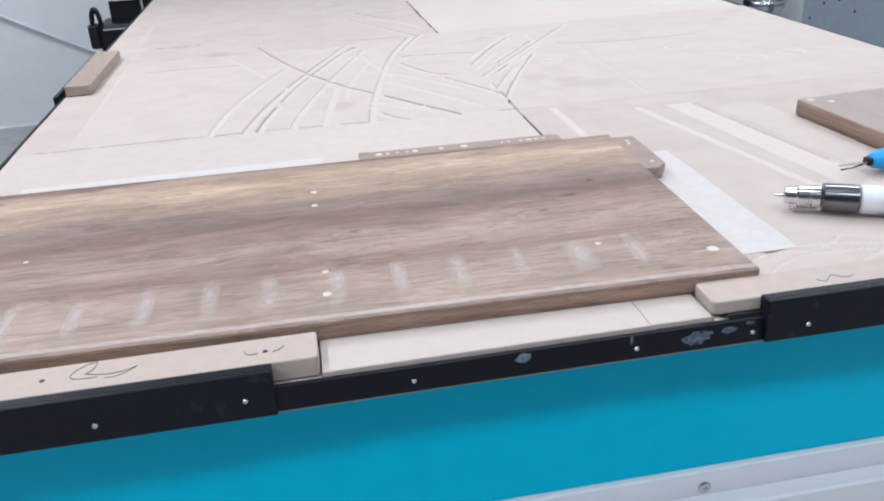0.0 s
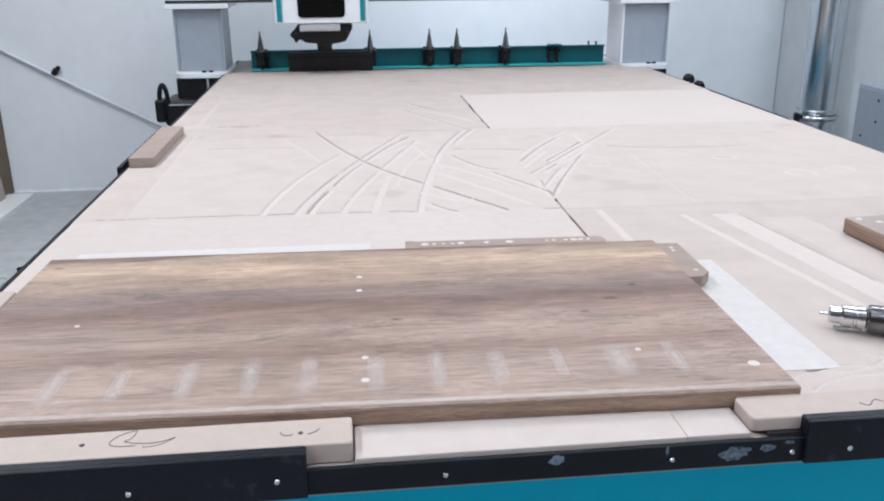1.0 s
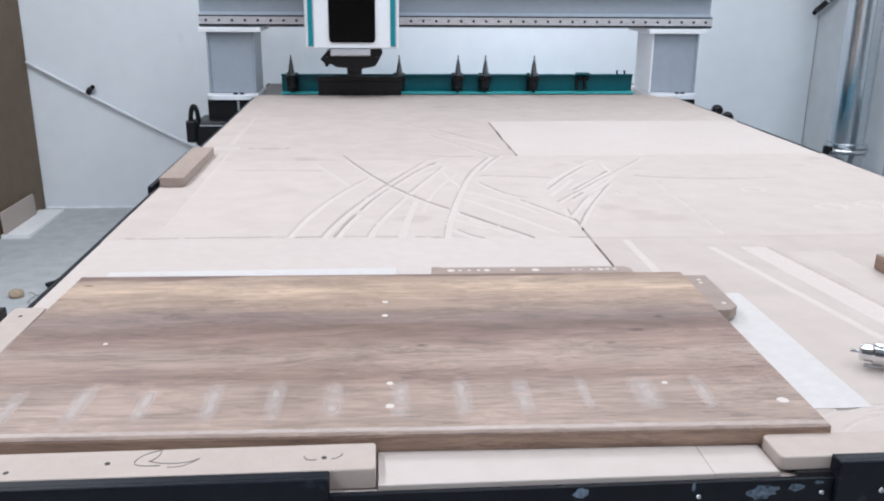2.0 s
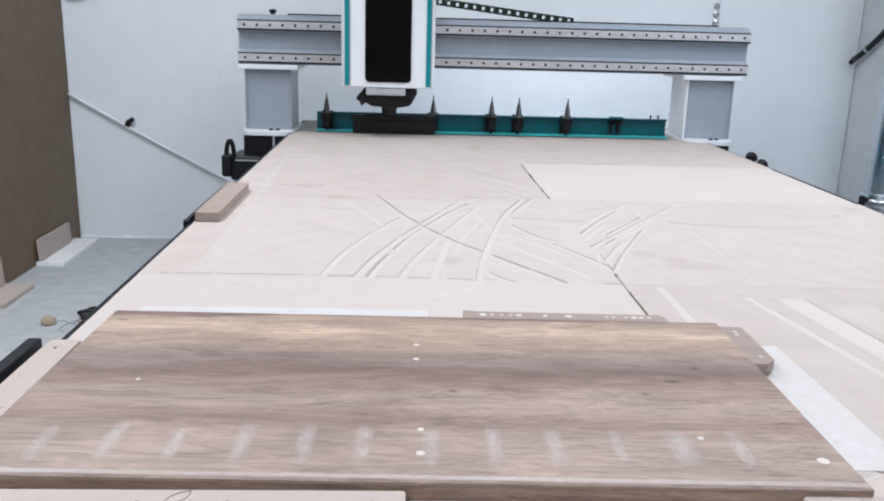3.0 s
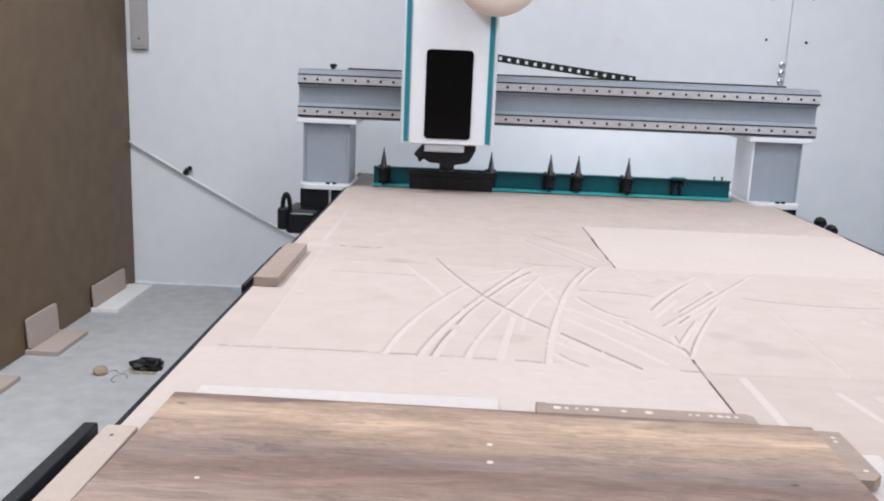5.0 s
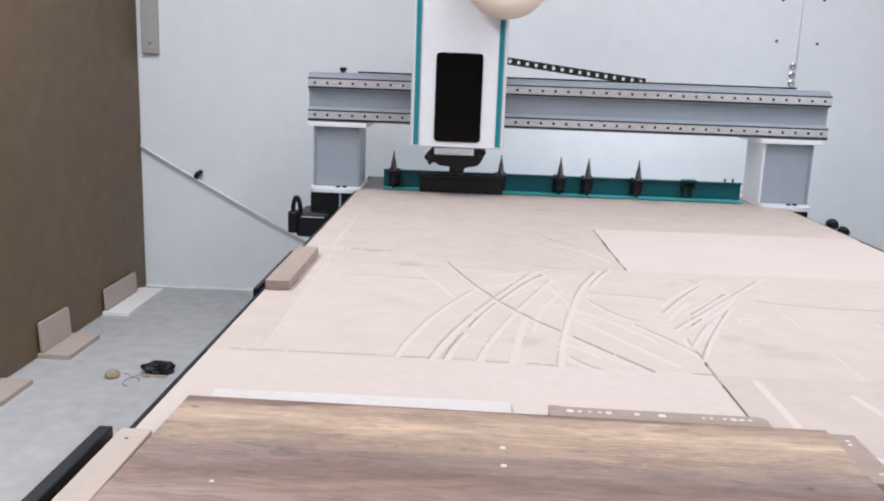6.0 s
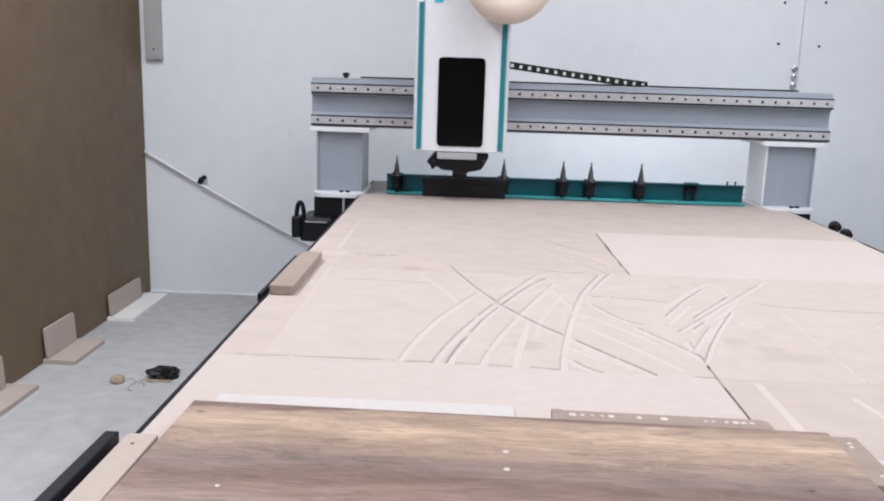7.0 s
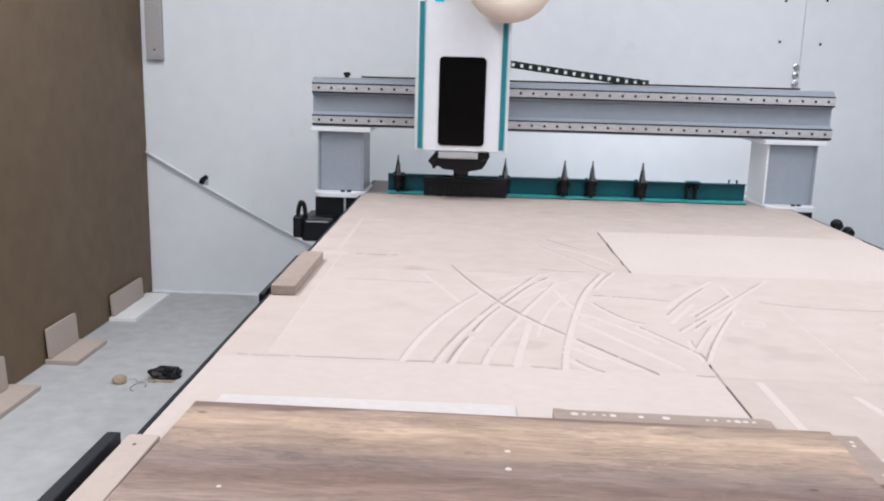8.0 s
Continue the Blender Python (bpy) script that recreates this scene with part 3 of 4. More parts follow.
front_fence = fence(-0.43, 0.086, 0.9345, 0.989, TZ + 0.001, 0.825, "mdf stop strip with a pen scribble along the front edge", holes=((0.03, 0.96), (-0.3, 0.95), (-0.2, 0.962)))
right_fence = fence(0.531, 1.50, 0.934, 0.985, TZ + 0.006, 0.8225, "mdf stop strip with a rounded corner on the front edge", r=0.007)
# dark sheet put in for the shade of the gap below the strip
wpart("gap_shade", bm_box(0.55, 1.5, 0.93, 0.975, TZ + 0.001, TZ + 0.0055), GAPBLACK, right_fence, "dark sheet for the shaded gap under the strip")
fence(-0.481, -0.417, 2.375, 2.815, TZ + 0.001, 0.826, "brown mdf stop block on the table side", OLDWOOD)


def pen_line(points, z, parent, r=0.0006):
    pts = []
    for a, b, c in points:
        pts += bezier((*a, z), (*b, z), (*c, z), 8)
    return wpart("pen_mark", bm_tube(pts, r, 5), PENCIL, parent, "pen scribble")


pen_line([((-0.143, 0.955), (-0.165, 0.956), (-0.172, 0.964)), ((-0.172, 0.964), (-0.164, 0.978), (-0.148, 0.986))], 0.8252, front_fence)
pen_line([((-0.148, 0.986), (-0.15, 0.972), (-0.157, 0.964)), ((-0.157, 0.964), (-0.128, 0.958), (-0.104, 0.967))], 0.8252, front_fence)
pen_line([((-0.135, 0.951), (-0.118, 0.954), (-0.104, 0.967))], 0.8252, front_fence, 0.0005)
pen_line([((0.008, 0.965), (0.012, 0.957), (0.022, 0.957))], 0.8252, front_fence)
pen_line([((0.038, 0.957), (0.045, 0.96), (0.05, 0.967))], 0.8252, front_fence)
pen_line([((0.67, 0.955), (0.676, 0.948), (0.683, 0.952)), ((0.683, 0.952), (0.69, 0.959), (0.696, 0.957)), ((0.696, 0.957), (0.705, 0.951), (0.715, 0.953))], 0.8227, right_fence)
side_fence = fence(-0.48, -0.432, 0.9222, 1.437, TZ + 0.001, 0.825, "mdf stop strip along the table side", holes=((-0.458, 1.40), (-0.458, 1.2), (-0.458, 1.05)))
pen_line([((-0.477, 1.176), (-0.478, 1.19), (-0.470, 1.198)), ((-0.470, 1.198), (-0.464, 1.188), (-0.466, 1.178)), ((-0.466, 1.178), (-0.455, 1.186), (-0.441, 1.188))], 0.8252, side_fence)
strip = thing("mdf_strip", 0.3, 0.95, TZ, "thin pale mdf strip along the table front", "mdf strip")
wpart("board", bm_box(0.088, 0.455, 0.9285, 1.06, TZ + 0.001, TZ + 0.0085, 0.0008), MDFCUT, strip)
wpart("board", bm_box(0.4555, 0.60, 0.9905, 1.06, TZ + 0.001, TZ + 0.0084, 0.0008), MDFCUT, strip)
wpart("board", bm_box(0.4555, 0.529, 0.9295, 0.990, TZ + 0.001, TZ + 0.0082, 0.0008), MDFCUT, strip)
tagged(part("white_sheet", bm_box(0.56, 0.728, 1.085, 1.512, TZ - 0.003, TZ - 0.0011, 0.0003), WHITEBOARD), "thin white melamine sheet beside the oak panel", "sheet")
tagged(part("white_sheet", bm_box(-0.40, 0.125, 1.20, 1.655, TZ - 0.0005, TZ + 0.0085, 0.0008), WHITEBOARD), "thin white melamine sheet under the oak panel", "sheet")

# ---- the oak panel ----
panel = thing("oak_board", 0.098, 1.272, TZ + 0.0087, "grey-brown oak decor panel with dusty scuff marks on the router table", "wood panel", turn=-1.4)
PW, PD, PT = 0.521, 0.2755, 0.0233
bm = bm_prism([(-PD, 0), (PD, 0), (PD, PT), (-PD + 0.002, PT), (-PD, PT - 0.002)], -PW, PW, "x")
part("board", bm, OAK, panel)
part("edge_band", bm_box(-PW, PW, -PD - 0.0012, -PD - 0.0002, 0.0005, PT - 0.004), OAKEDGE, panel, "brown oak edge band")
part("edge_band", bm_box(PW + 0.0002, PW + 0.0012, -PD, PD, 0.0005, PT - 0.001), OAKSIDE, panel)


def soft_patch_material(name, colour, strength, scale):
    """A dusty mark: thin and patchy, fading out towards its rim."""
    m = bpy.data.materials.new(name)
    m.use_nodes = True
    nt = m.node_tree
    b = nt.nodes["Principled BSDF"]
    b.inputs["Base Color"].default_value, b.inputs["Roughness"].default_value = (*colour, 1), 0.9
    tc = nt.nodes.new("ShaderNodeTexCoord")
    mp = nt.nodes.new("ShaderNodeMapping")
    mp.inputs["Location"].default_value, mp.inputs["Scale"].default_value = (-1, -1, 0), (2, 2, 0)
    nt.links.new(tc.outputs["Generated"], mp.inputs["Vector"])
    sep = nt.nodes.new("ShaderNodeSeparateXYZ")
    nt.links.new(mp.outputs["Vector"], sep.inputs[0])
    fades = []
    for axis, start in (("X", 0.1), ("Y", 0.35)):
        size = nt.nodes.new("ShaderNodeMath")
        size.operation = "ABSOLUTE"
        nt.links.new(sep.outputs[axis], size.inputs[0])
        soft = nt.nodes.new("ShaderNodeMapRange")
        soft.interpolation_type = "SMOOTHSTEP"
        soft.inputs["From Min"].default_value, soft.inputs["From Max"].default_value = 1.0, start
        nt.links.new(size.outputs[0], soft.inputs["Value"])
        fades.append(soft.outputs["Result"])
    fade = nt.nodes.new("ShaderNodeMath")
    fade.operation = "MULTIPLY"
    nt.links.new(fades[0], fade.inputs[0])
    nt.links.new(fades[1], fade.inputs[1])
    n = nt.nodes.new("ShaderNodeTexNoise")
    n.inputs["Scale"].default_value, n.inputs["Detail"].default_value = scale, 4
    nt.links.new(tc.outputs["Object"], n.inputs["Vector"])
    nr = nt.nodes.new("ShaderNodeMapRange")
    nr.inputs["From Min"].default_value, nr.inputs["From Max"].default_value = 0.1, 0.55
    nr.inputs["To Max"].default_value = strength
    nt.links.new(n.outputs["Fac"], nr.inputs["Value"])
    mul = nt.nodes.new("ShaderNodeMath")
    mul.operation = "MULTIPLY"
    nt.links.new(fade.outputs[0], mul.inputs[0])
    nt.links.new(nr.outputs["Result"], mul.inputs[1])
    nt.links.new(mul.outputs[0], b.inputs["Alpha"])
    return m


DUST = soft_patch_material("dust_scuff", (0.62, 0.545, 0.51), 0.45, 40)
STAIN = soft_patch_material("dark_stain", (0.10, 0.07, 0.06), 0.45, 260)
CHIP = material("chipped_filler", (0.62, 0.55, 0.50), 0.7, scale=40)


def on_panel(x, y):
    dx, dy = x - 0.098, y - 1.274
    return dx - 0.0244 * dy, dy + 0.0244 * dx


rng = random.Random(4)
for i in range(12):
    sx, sy = on_panel(-0.342 + 0.0765 * i + rng.uniform(-0.004, 0.004), 1.085 - 0.0006 * i + rng.uniform(-0.004, 0.004))
    w, l = rng.uniform(0.011, 0.016), rng.uniform(0.052, 0.066)
    if i == 10:
        w = 0.024
    bm = bmesh.new()
    lean = rng.uniform(-0.007, 0.004)
    outline = [(-w, -l), (w, -l), (w + lean, 0), (w + 0.3 * lean, l), (-w + 0.3 * lean, l), (-w + lean, 0)]
    bm.faces.new([bm.verts.new((sx + a, sy + b, PT + 0.0004)) for a, b in outline])
    part("scuff_mark", bm, DUST, panel, "pale dusty scuff")
for x, y, r in ((0.101, 1.414, 0.005), (0.10, 1.356, 0.005), (0.104, 1.124, 0.0045), (0.103, 1.063, 0.0055), (0.455, 1.106, 0.004), (0.585, 1.05, 0.0075), (-0.291, 1.27, 0.0035)):
    dx, dy = on_panel(x, y)
    part("drill_mark", bm_lathe([(r, 0), (r * 0.9, 0.0006)], 14, pose(dx, dy, PT + 0.0001)), CHIP, panel, "pale drill mark")
for x, y, r in ((0.15, 1.24, 0.012), (0.47, 1.28, 0.016), (-0.39, 1.515, 0.012), (0.52, 1.33, 0.01), (0.42, 1.235, 0.01)):
    dx, dy = on_panel(x, y)
    bm = bmesh.new()
    bm.faces.new([bm.verts.new((dx + a * r, dy + b * r * 0.5, PT + 0.0005)) for a, b in ((-1, -1), (1, -1), (1, 1), (-1, 1))])
    part("knot", bm, STAIN, panel, "small dark knot")
bm = bmesh.new()
edge = random.Random(9)
cols = [(-PW + i * 2 * PW / 90, edge.uniform(-0.0008, 0.0008)) for i in range(91)]
lo = [bm.verts.new((x, -PD + 0.0045 + j * 0.5, PT + 0.0003)) for x, j in cols]
hi = [bm.verts.new((x, -PD + 0.0135 + j, PT + 0.0003)) for x, j in cols]
for i in range(90):
    bm.faces.new((lo[i], lo[i + 1], hi[i + 1], hi[i]))
part("chipped_edge", bm, SCUFF, panel, "pale chipped decor along the front edge")

# ---- stops behind the panel ----
offcut = thing("decor_offcut", 0.37, 1.585, TZ + 0.003, "grey-brown laminate off-cut with white screw marks behind the panel", "off-cut", turn=-1.4)
part("board", bm_prism([(-0.183, -0.026), (0.183, -0.026), (0.183, 0.012), (0.172, 0.022), (-0.165, 0.022), (-0.166, 0.026), (-0.183, 0.026)], 0.0006, 0.019, bevel=0.0008), OFFCUT, offcut)
for x, r in ((-0.148, 0.007), (-0.132, 0.004), (-0.083, 0.006), (-0.036, 0.005), (0.006, 0.007), (0.075, 0.003), (0.088, 0.0035), (0.11, 0.004), (0.125, 0.006), (0.138, 0.005), (0.152, 0.004), (-0.115, 0.003), (-0.098, 0.0035)):
    part("drill_mark", bm_lathe([(r, 0), (r * 0.8, 0.0006)], 12, pose(x, 0.004, 0.0191)), CHIP, offcut, "pale drill mark")
offcut = thing("decor_offcut", 0.652, 1.46, TZ + 0.003, "grey-brown laminate off-cut screwed beside the panel", "off-cut", turn=-1.4)
part("board", bm_prism([(-0.022, -0.085), (0.004, -0.085), (0.022, -0.066), (0.022, 0.085), (-0.022, 0.085)], 0.0006, 0.019, bevel=0.0008), OFFCUT, offcut)
for x, y in ((0.002, 0.06), (0.0, 0.045), (0.004, -0.055)):
    part("drill_mark", bm_lathe([(0.004, 0), (0.003, 0.0006)], 12, pose(x, y, 0.0191)), CHIP, offcut, "pale drill mark")
block = thing("oak_board", 1.245, 1.503, TZ, "small grey-brown oak board lying on the router table", "wood board", turn=4)
part("board", bm_box(-0.19, 0.24, -0.14, 0.14, 0.0006, 0.03, 0.0008), BLOCKTOP, block)
part("edge_band", bm_box(-0.1915, -0.1902, -0.139, 0.139, 0.001, 0.029), OAKSIDE, block, "brown edge band")
part("edge_band", bm_box(-0.19, 0.24, -0.1415, -0.1402, 0.001, 0.029), OAKEDGE, block)
for x, y in ((-0.172, 0.125), (-0.145, 0.10)):
    part("drill_mark", bm_lathe([(0.007, 0), (0.006, 0.0006)], 12, pose(x, y, 0.0301)), CHIP, block, "pale drill mark")

# ---- tools on the table ----
grinder = thing("air_tool", 0.77, 1.208, TZ + 0.0215, "chrome pneumatic tool with a red ring lying on the table", "air tool", turn=-27)
LAY = pose(0, 0, 0, 0, 90, 0)
part("pin", bm_lathe([(0.0022, -0.008), (0.0022, 0.012)], 10, LAY), STEEL, grinder)
part("pin", bm_lathe([(0.003, 0.012), (0.003, 0.05)], 10, pose(0, -0.006, -0.017) @ LAY), STEEL, grinder)
part("chuck", bm_lathe([(0.008, 0.004), (0.012, 0.006), (0.0125, 0.02), (0.0155, 0.023), (0.0155, 0.036), (0.014, 0.037), (0.014, 0.04), (0.0165, 0.041), (0.0165, 0.052), (0.014, 0.054)], 24, LAY), CHROME, grinder, "bright chrome chuck")
part("collar", bm_lathe([(0.0185, 0.055), (0.0205, 0.057), (0.0205, 0.102), (0.0185, 0.104)], 24, LAY), DARKSTEEL, grinder, "polished dark steel collar")
part("body", bm_lathe([(0.018, 0.105), (0.0205, 0.108), (0.0208, 0.128), (0.0195, 0.132), (0.0195, 0.142), (0.021, 0.146), (0.021, 0.23), (0.016, 0.24)], 24, LAY), WHITEPAINT, grinder, "white plastic body")
part("ring", bm_lathe([(0.0213, 0.147), (0.0213, 0.155)], 24, LAY), RED, grinder, "red plastic ring")
part("trigger", bm_box(0.118, 0.22, -0.012, 0.012, -0.0205, -0.013, 0.003), GREYPAINT, grinder)
knife = thing("trimming_knife", 0.918, 1.293, TZ + 0.0197, "trimming knife with a blue plastic handle on the table", "knife", turn=8)
part("blade", bm_prism([(0, 0.001), (0.004, 0.0), (0.04, -0.004), (0.062, -0.006), (0.062, -0.001), (0.03, 0.004), (0.004, 0.005)], -0.0008, 0.0008), STEEL, knife, "bright steel blade")
part("prong", bm_tube([(0.008, 0.004, -0.008), (0.03, 0.005, -0.009), (0.055, 0.003, -0.004)], 0.0016, 8), DARKSTEEL, knife, "thin dark steel prong")
part("blade_holder", bm_box(0.05, 0.07, -0.008, 0.008, -0.006, 0.006, 0.002), BLACKMETAL, knife)
part("handle", bm_lathe([(0.008, 0.058), (0.0115, 0.062), (0.0165, 0.078), (0.0175, 0.1), (0.015, 0.125), (0.0165, 0.15), (0.012, 0.165)], 20, LAY), BLUE, knife, "blue plastic handle")

# ---- the gantry ----
gantry = thing("gantry", CX, 4.5, 0.5, "blue-grey gantry bridge with steel rails over the table", "gantry")
for px, inner, hw in ((-0.592, 1, 0.106), (1.555, -1, 0.112)):
    post = wpart("post", bm_box(px - hw, px + hw, 4.33, 4.56, 0.81, 1.095, 0.003), GREYPAINT, gantry, "blue-grey gantry post")
    for side in (-1, 1):
        wpart("flange", bm_box(px + side * hw - 0.005, px + side * hw + 0.005, 4.32, 4.57, 0.811, 1.094, 0.002), WHITEPAINT if side == inner and inner < 0 else GREYPAINT, gantry)
    wpart("top_plate", bm_box(px - 0.14, px + 0.145, 4.295, 4.66, 1.0955, 1.1165, 0.002), WHITEPAINT, gantry, "white painted top plate")
    wpart("base_plate", bm_prism(rounded(px - 0.122, px + 0.122, 4.24, 4.66, 0.06, 8), 0.787, 0.8095, bevel=0.002), WHITEPAINT, gantry, "white painted base plate")
    for k in (0.015, 0.045):
        wpart("bolt", bm_lathe([(0.011, 0), (0.011, 0.007), (0.006, 0.008)], 12, pose(px + k, 4.285 + 0.2 * (k - 0.03), 0.8095)), BLACKMETAL, gantry)
    ox = px - 0.01 * inner
    wpart("gearbox", bm_box(ox - 0.105, ox + 0.095, 4.262, 4.5, 0.62, 0.786, 0.008, 2), BLACKMETAL, gantry, "black gearbox under the post")
    wpart("carriage_plate", bm_box(px + inner * 0.085, px + inner * 0.10, 4.27, 4.6, 0.5, 0.786), BLACKMETAL, gantry)
    wpart("clamp_bar", bm_box(px + inner * 0.03 - 0.006, px + inner * 0.03 + 0.006, 4.252, 4.2615, 0.69, 0.785, 0.001), STEEL, gantry)
# left drive motor with its cable
wpart("motor", bm_box(-0.765, -0.60, 4.19, 4.42, 0.575, 0.695, 0.02, 3), BLACKMETAL, gantry, "black servo motor")
wpart("motor_label", bm_box(-0.735, -0.63, 4.1865, 4.1895, 0.672, 0.679), STEEL, gantry)
wpart("motor_cable", bm_tube([Vector((-0.76, 4.2, 0.69)) + Vector((0.018 * math.cos(a), 0, 0.075 * math.sin(a))) for a in np.linspace(-0.6, math.pi + 0.6, 22)], 0.011, 8), BLACKMETAL, gantry, "looped black cable")
wpart("plug", bm_box(-0.80, -0.755, 4.18, 4.25, 0.595, 0.70, 0.01, 2), BLACKMETAL, gantry)
wpart("cable_gland", bm_lathe([(0.026, 0), (0.026, 0.02), (0.016, 0.026), (0.016, 0.05)], 14, pose(1.745, 4.2, 0.742, 90)), BLACKMETAL, gantry)
wpart("cable_gland", bm_lathe([(0.024, 0), (0.024, 0.02), (0.016, 0.026), (0.016, 0.05)], 14, pose(1.80, 4.2, 0.71, 90)), BLACKMETAL, gantry)
wpart("motor", bm_box(1.64, 1.83, 4.205, 4.42, 0.56, 0.70, 0.018, 3), BLACKMETAL, gantry, "black servo motor")

BX0, BX1 = -0.735, 1.735
wpart("beam", bm_prism([(4.345, 1.1175), (4.66, 1.1175), (4.66, 1.342), (4.37, 1.342), (4.345, 1.322), (4.345, 1.276), (4.372, 1.262), (4.372, 1.186), (4.345, 1.172)], BX0, BX1, "x"), GREYPAINT, gantry, "blue-grey extruded beam")
wpart("beam_cap", bm_box(BX0, BX1, 4.372, 4.66, 1.3425, 1.348, 0.001), ALU, gantry)
for rz in (1.148, 1.299):
    rail = wpart("rail", bm_prism([(4.331, rz - 0.017), (4.344, rz - 0.017), (4.344, rz + 0.017), (4.333, rz + 0.017), (4.331, rz + 0.015)], BX0 + 0.003, BX1 - 0.003, "x"), RAIL, gantry, "bright steel linear rail")
    wpart("rail_seat", bm_box(BX0 + 0.001, BX1 - 0.001, 4.334, 4.3445, rz + 0.0175, rz + 0.0235), BLACKMETAL, gantry)
    wpart("rail_seat", bm_box(BX0 + 0.001, BX1 - 0.001, 4.334, 4.3445, rz - 0.0245, rz - 0.0175), BLACKMETAL, gantry)
    hole_mesh = None
    for k in range(41):
        hx = BX0 + 0.035 + 0.06 * k
        if hole_mesh is None:
            hole = part("rail_bolt", bm_lathe([(0.0065, 0), (0.0065, 0.0012), (0.004, 0.0014)], 10, pose(0, 0, 0, 90)), BLACKMETAL)
            hole_mesh = hole.data
        else:
            hole = new("rail_bolt", hole_mesh)
        hole.parent = rail
        hole.location = (hx, 4.3308, rz)
        hole.matrix_parent_inverse = Matrix()
wpart("cable_tray", bm_box(-0.53, 1.66, 4.59, 4.655, 1.3485, 1.356, 0.001), BLACKMETAL, gantry, "dark cable tray on the beam")
wpart("knob", bm_lathe([(0.012, 0), (0.012, 0.01), (0.018, 0.012), (0.018, 0.022), (0.01, 0.026)], 14, pose(-0.59, 4.5, 1.348)), BLACKMETAL, gantry)

# unseen bar added to carry the fill lamp
wpart("fill_light_bar", bm_prism([(4.6605, 1.123), (4.69, 1.123), (4.69, 1.145), (4.6605, 1.15)], 0.29, 1.61, "x", bevel=0.001), ALU, gantry, "slim bar added behind the beam for the fill light")

chain = thing("drag_chain", 0.2, 4.62, 1.356, "black drag chain rising from the beam to the head", "cable chain")
link_mesh = None
prev = None
for k in range(19):
    lx = 0.10 + 0.044 * k
    lz = 1.346 + 0.104 * (max(0.0, 1.0 - (lx - 0.1) / 0.92)) ** 1.1
    slope = math.degrees(math.atan(0.075 * 1.25 / 0.86 * max(0.0, 1.0 - (lx - 0.1) / 0.86) ** 0.25)) if lx < 0.95 else 0
    if link_mesh is None:
        bm = bm_box(-0.023, 0.023, -0.004, 0.004, 0.008, 0.018)
        bm_box(-0.023, 0.023, -0.004, 0.004, -0.018, -0.008, bm=bm)
        bm_box(-0.023, -0.0075, -0.004, 0.004, -0.008, 0.008, bm=bm)
        bm_box(0.0075, 0.023, -0.004, 0.004, -0.008, 0.008, bm=bm)
        link = part("link", bm, CHAIN)
        link_mesh = link.data
    else:
        link = new("link", link_mesh)
    link.matrix_world = pose(lx, 4.62, lz, 0, slope, 0)
    local(link, chain)
bpy.context.view_layer.update()

# ---- the tool rack ----
rack = thing("tool_rack", 0.5, 4.4, TZ, "dark teal tool rack standing across the table", "tool rack")
wpart("back_plate", bm_box(-0.37, 1.376, 4.405, 4.413, TZ + 0.001, 0.893, 0.001), TEALSHADED, rack)
wpart("foot_flange", bm_box(-0.37, 1.376, 4.352, 4.4045, TZ + 0.001, TZ + 0.009, 0.001), TEALLIT, rack)
wpart("top_flange", bm_box(-0.37, 1.376, 4.385, 4.4045, 0.886, 0.893, 0.001), TEALSHADED, rack)
for k in range(8):
    wpart("bolt", bm_lathe([(0.006, 0), (0.006, 0.005), (0.003, 0.006)], 10, pose(-0.25 + 0.22 * k, 4.378, TZ + 0.009)), STEEL, rack)


def tool_fork(x):
    bm = bm_prism([(-0.03, 0.03), (-0.03, -0.012), (-0.02, -0.03), (-0.013, -0.02), (-0.016, 0.0), (0.0, 0.012), (0.016, 0.0), (0.013, -0.02), (0.02, -0.03), (0.03, -0.012), (0.03, 0.03)], 0.868, 0.882, bevel=0.001)
    bm_box(-0.027, -0.013, 0.025, 0.04, 0.812, 0.9, 0.002, bm=bm)
    bm_box(0.013, 0.027, 0.025, 0.04, 0.812, 0.9, 0.002, bm=bm)
    bmesh.ops.translate(bm, vec=(x, 4.365, 0), verts=bm.verts)
    return wpart("fork", bm, BLACKMETAL, rack, "black plastic tool fork")


for x in (-0.317, 0.203, 0.49, 0.624, 0.865, 1.114):
    tool_fork(x)
wpart("fork_pad", bm_box(1.082, 1.15, 4.355, 4.40, 0.893, 0.902, 0.003), TEALSHADED, rack)
for x in (1.295, 1.333):
    wpart("pin", bm_lathe([(0.004, 0), (0.004, 0.012), (0.006, 0.013), (0.006, 0.018)], 10, pose(x, 4.4, 0.893)), BLACKMETAL, rack)


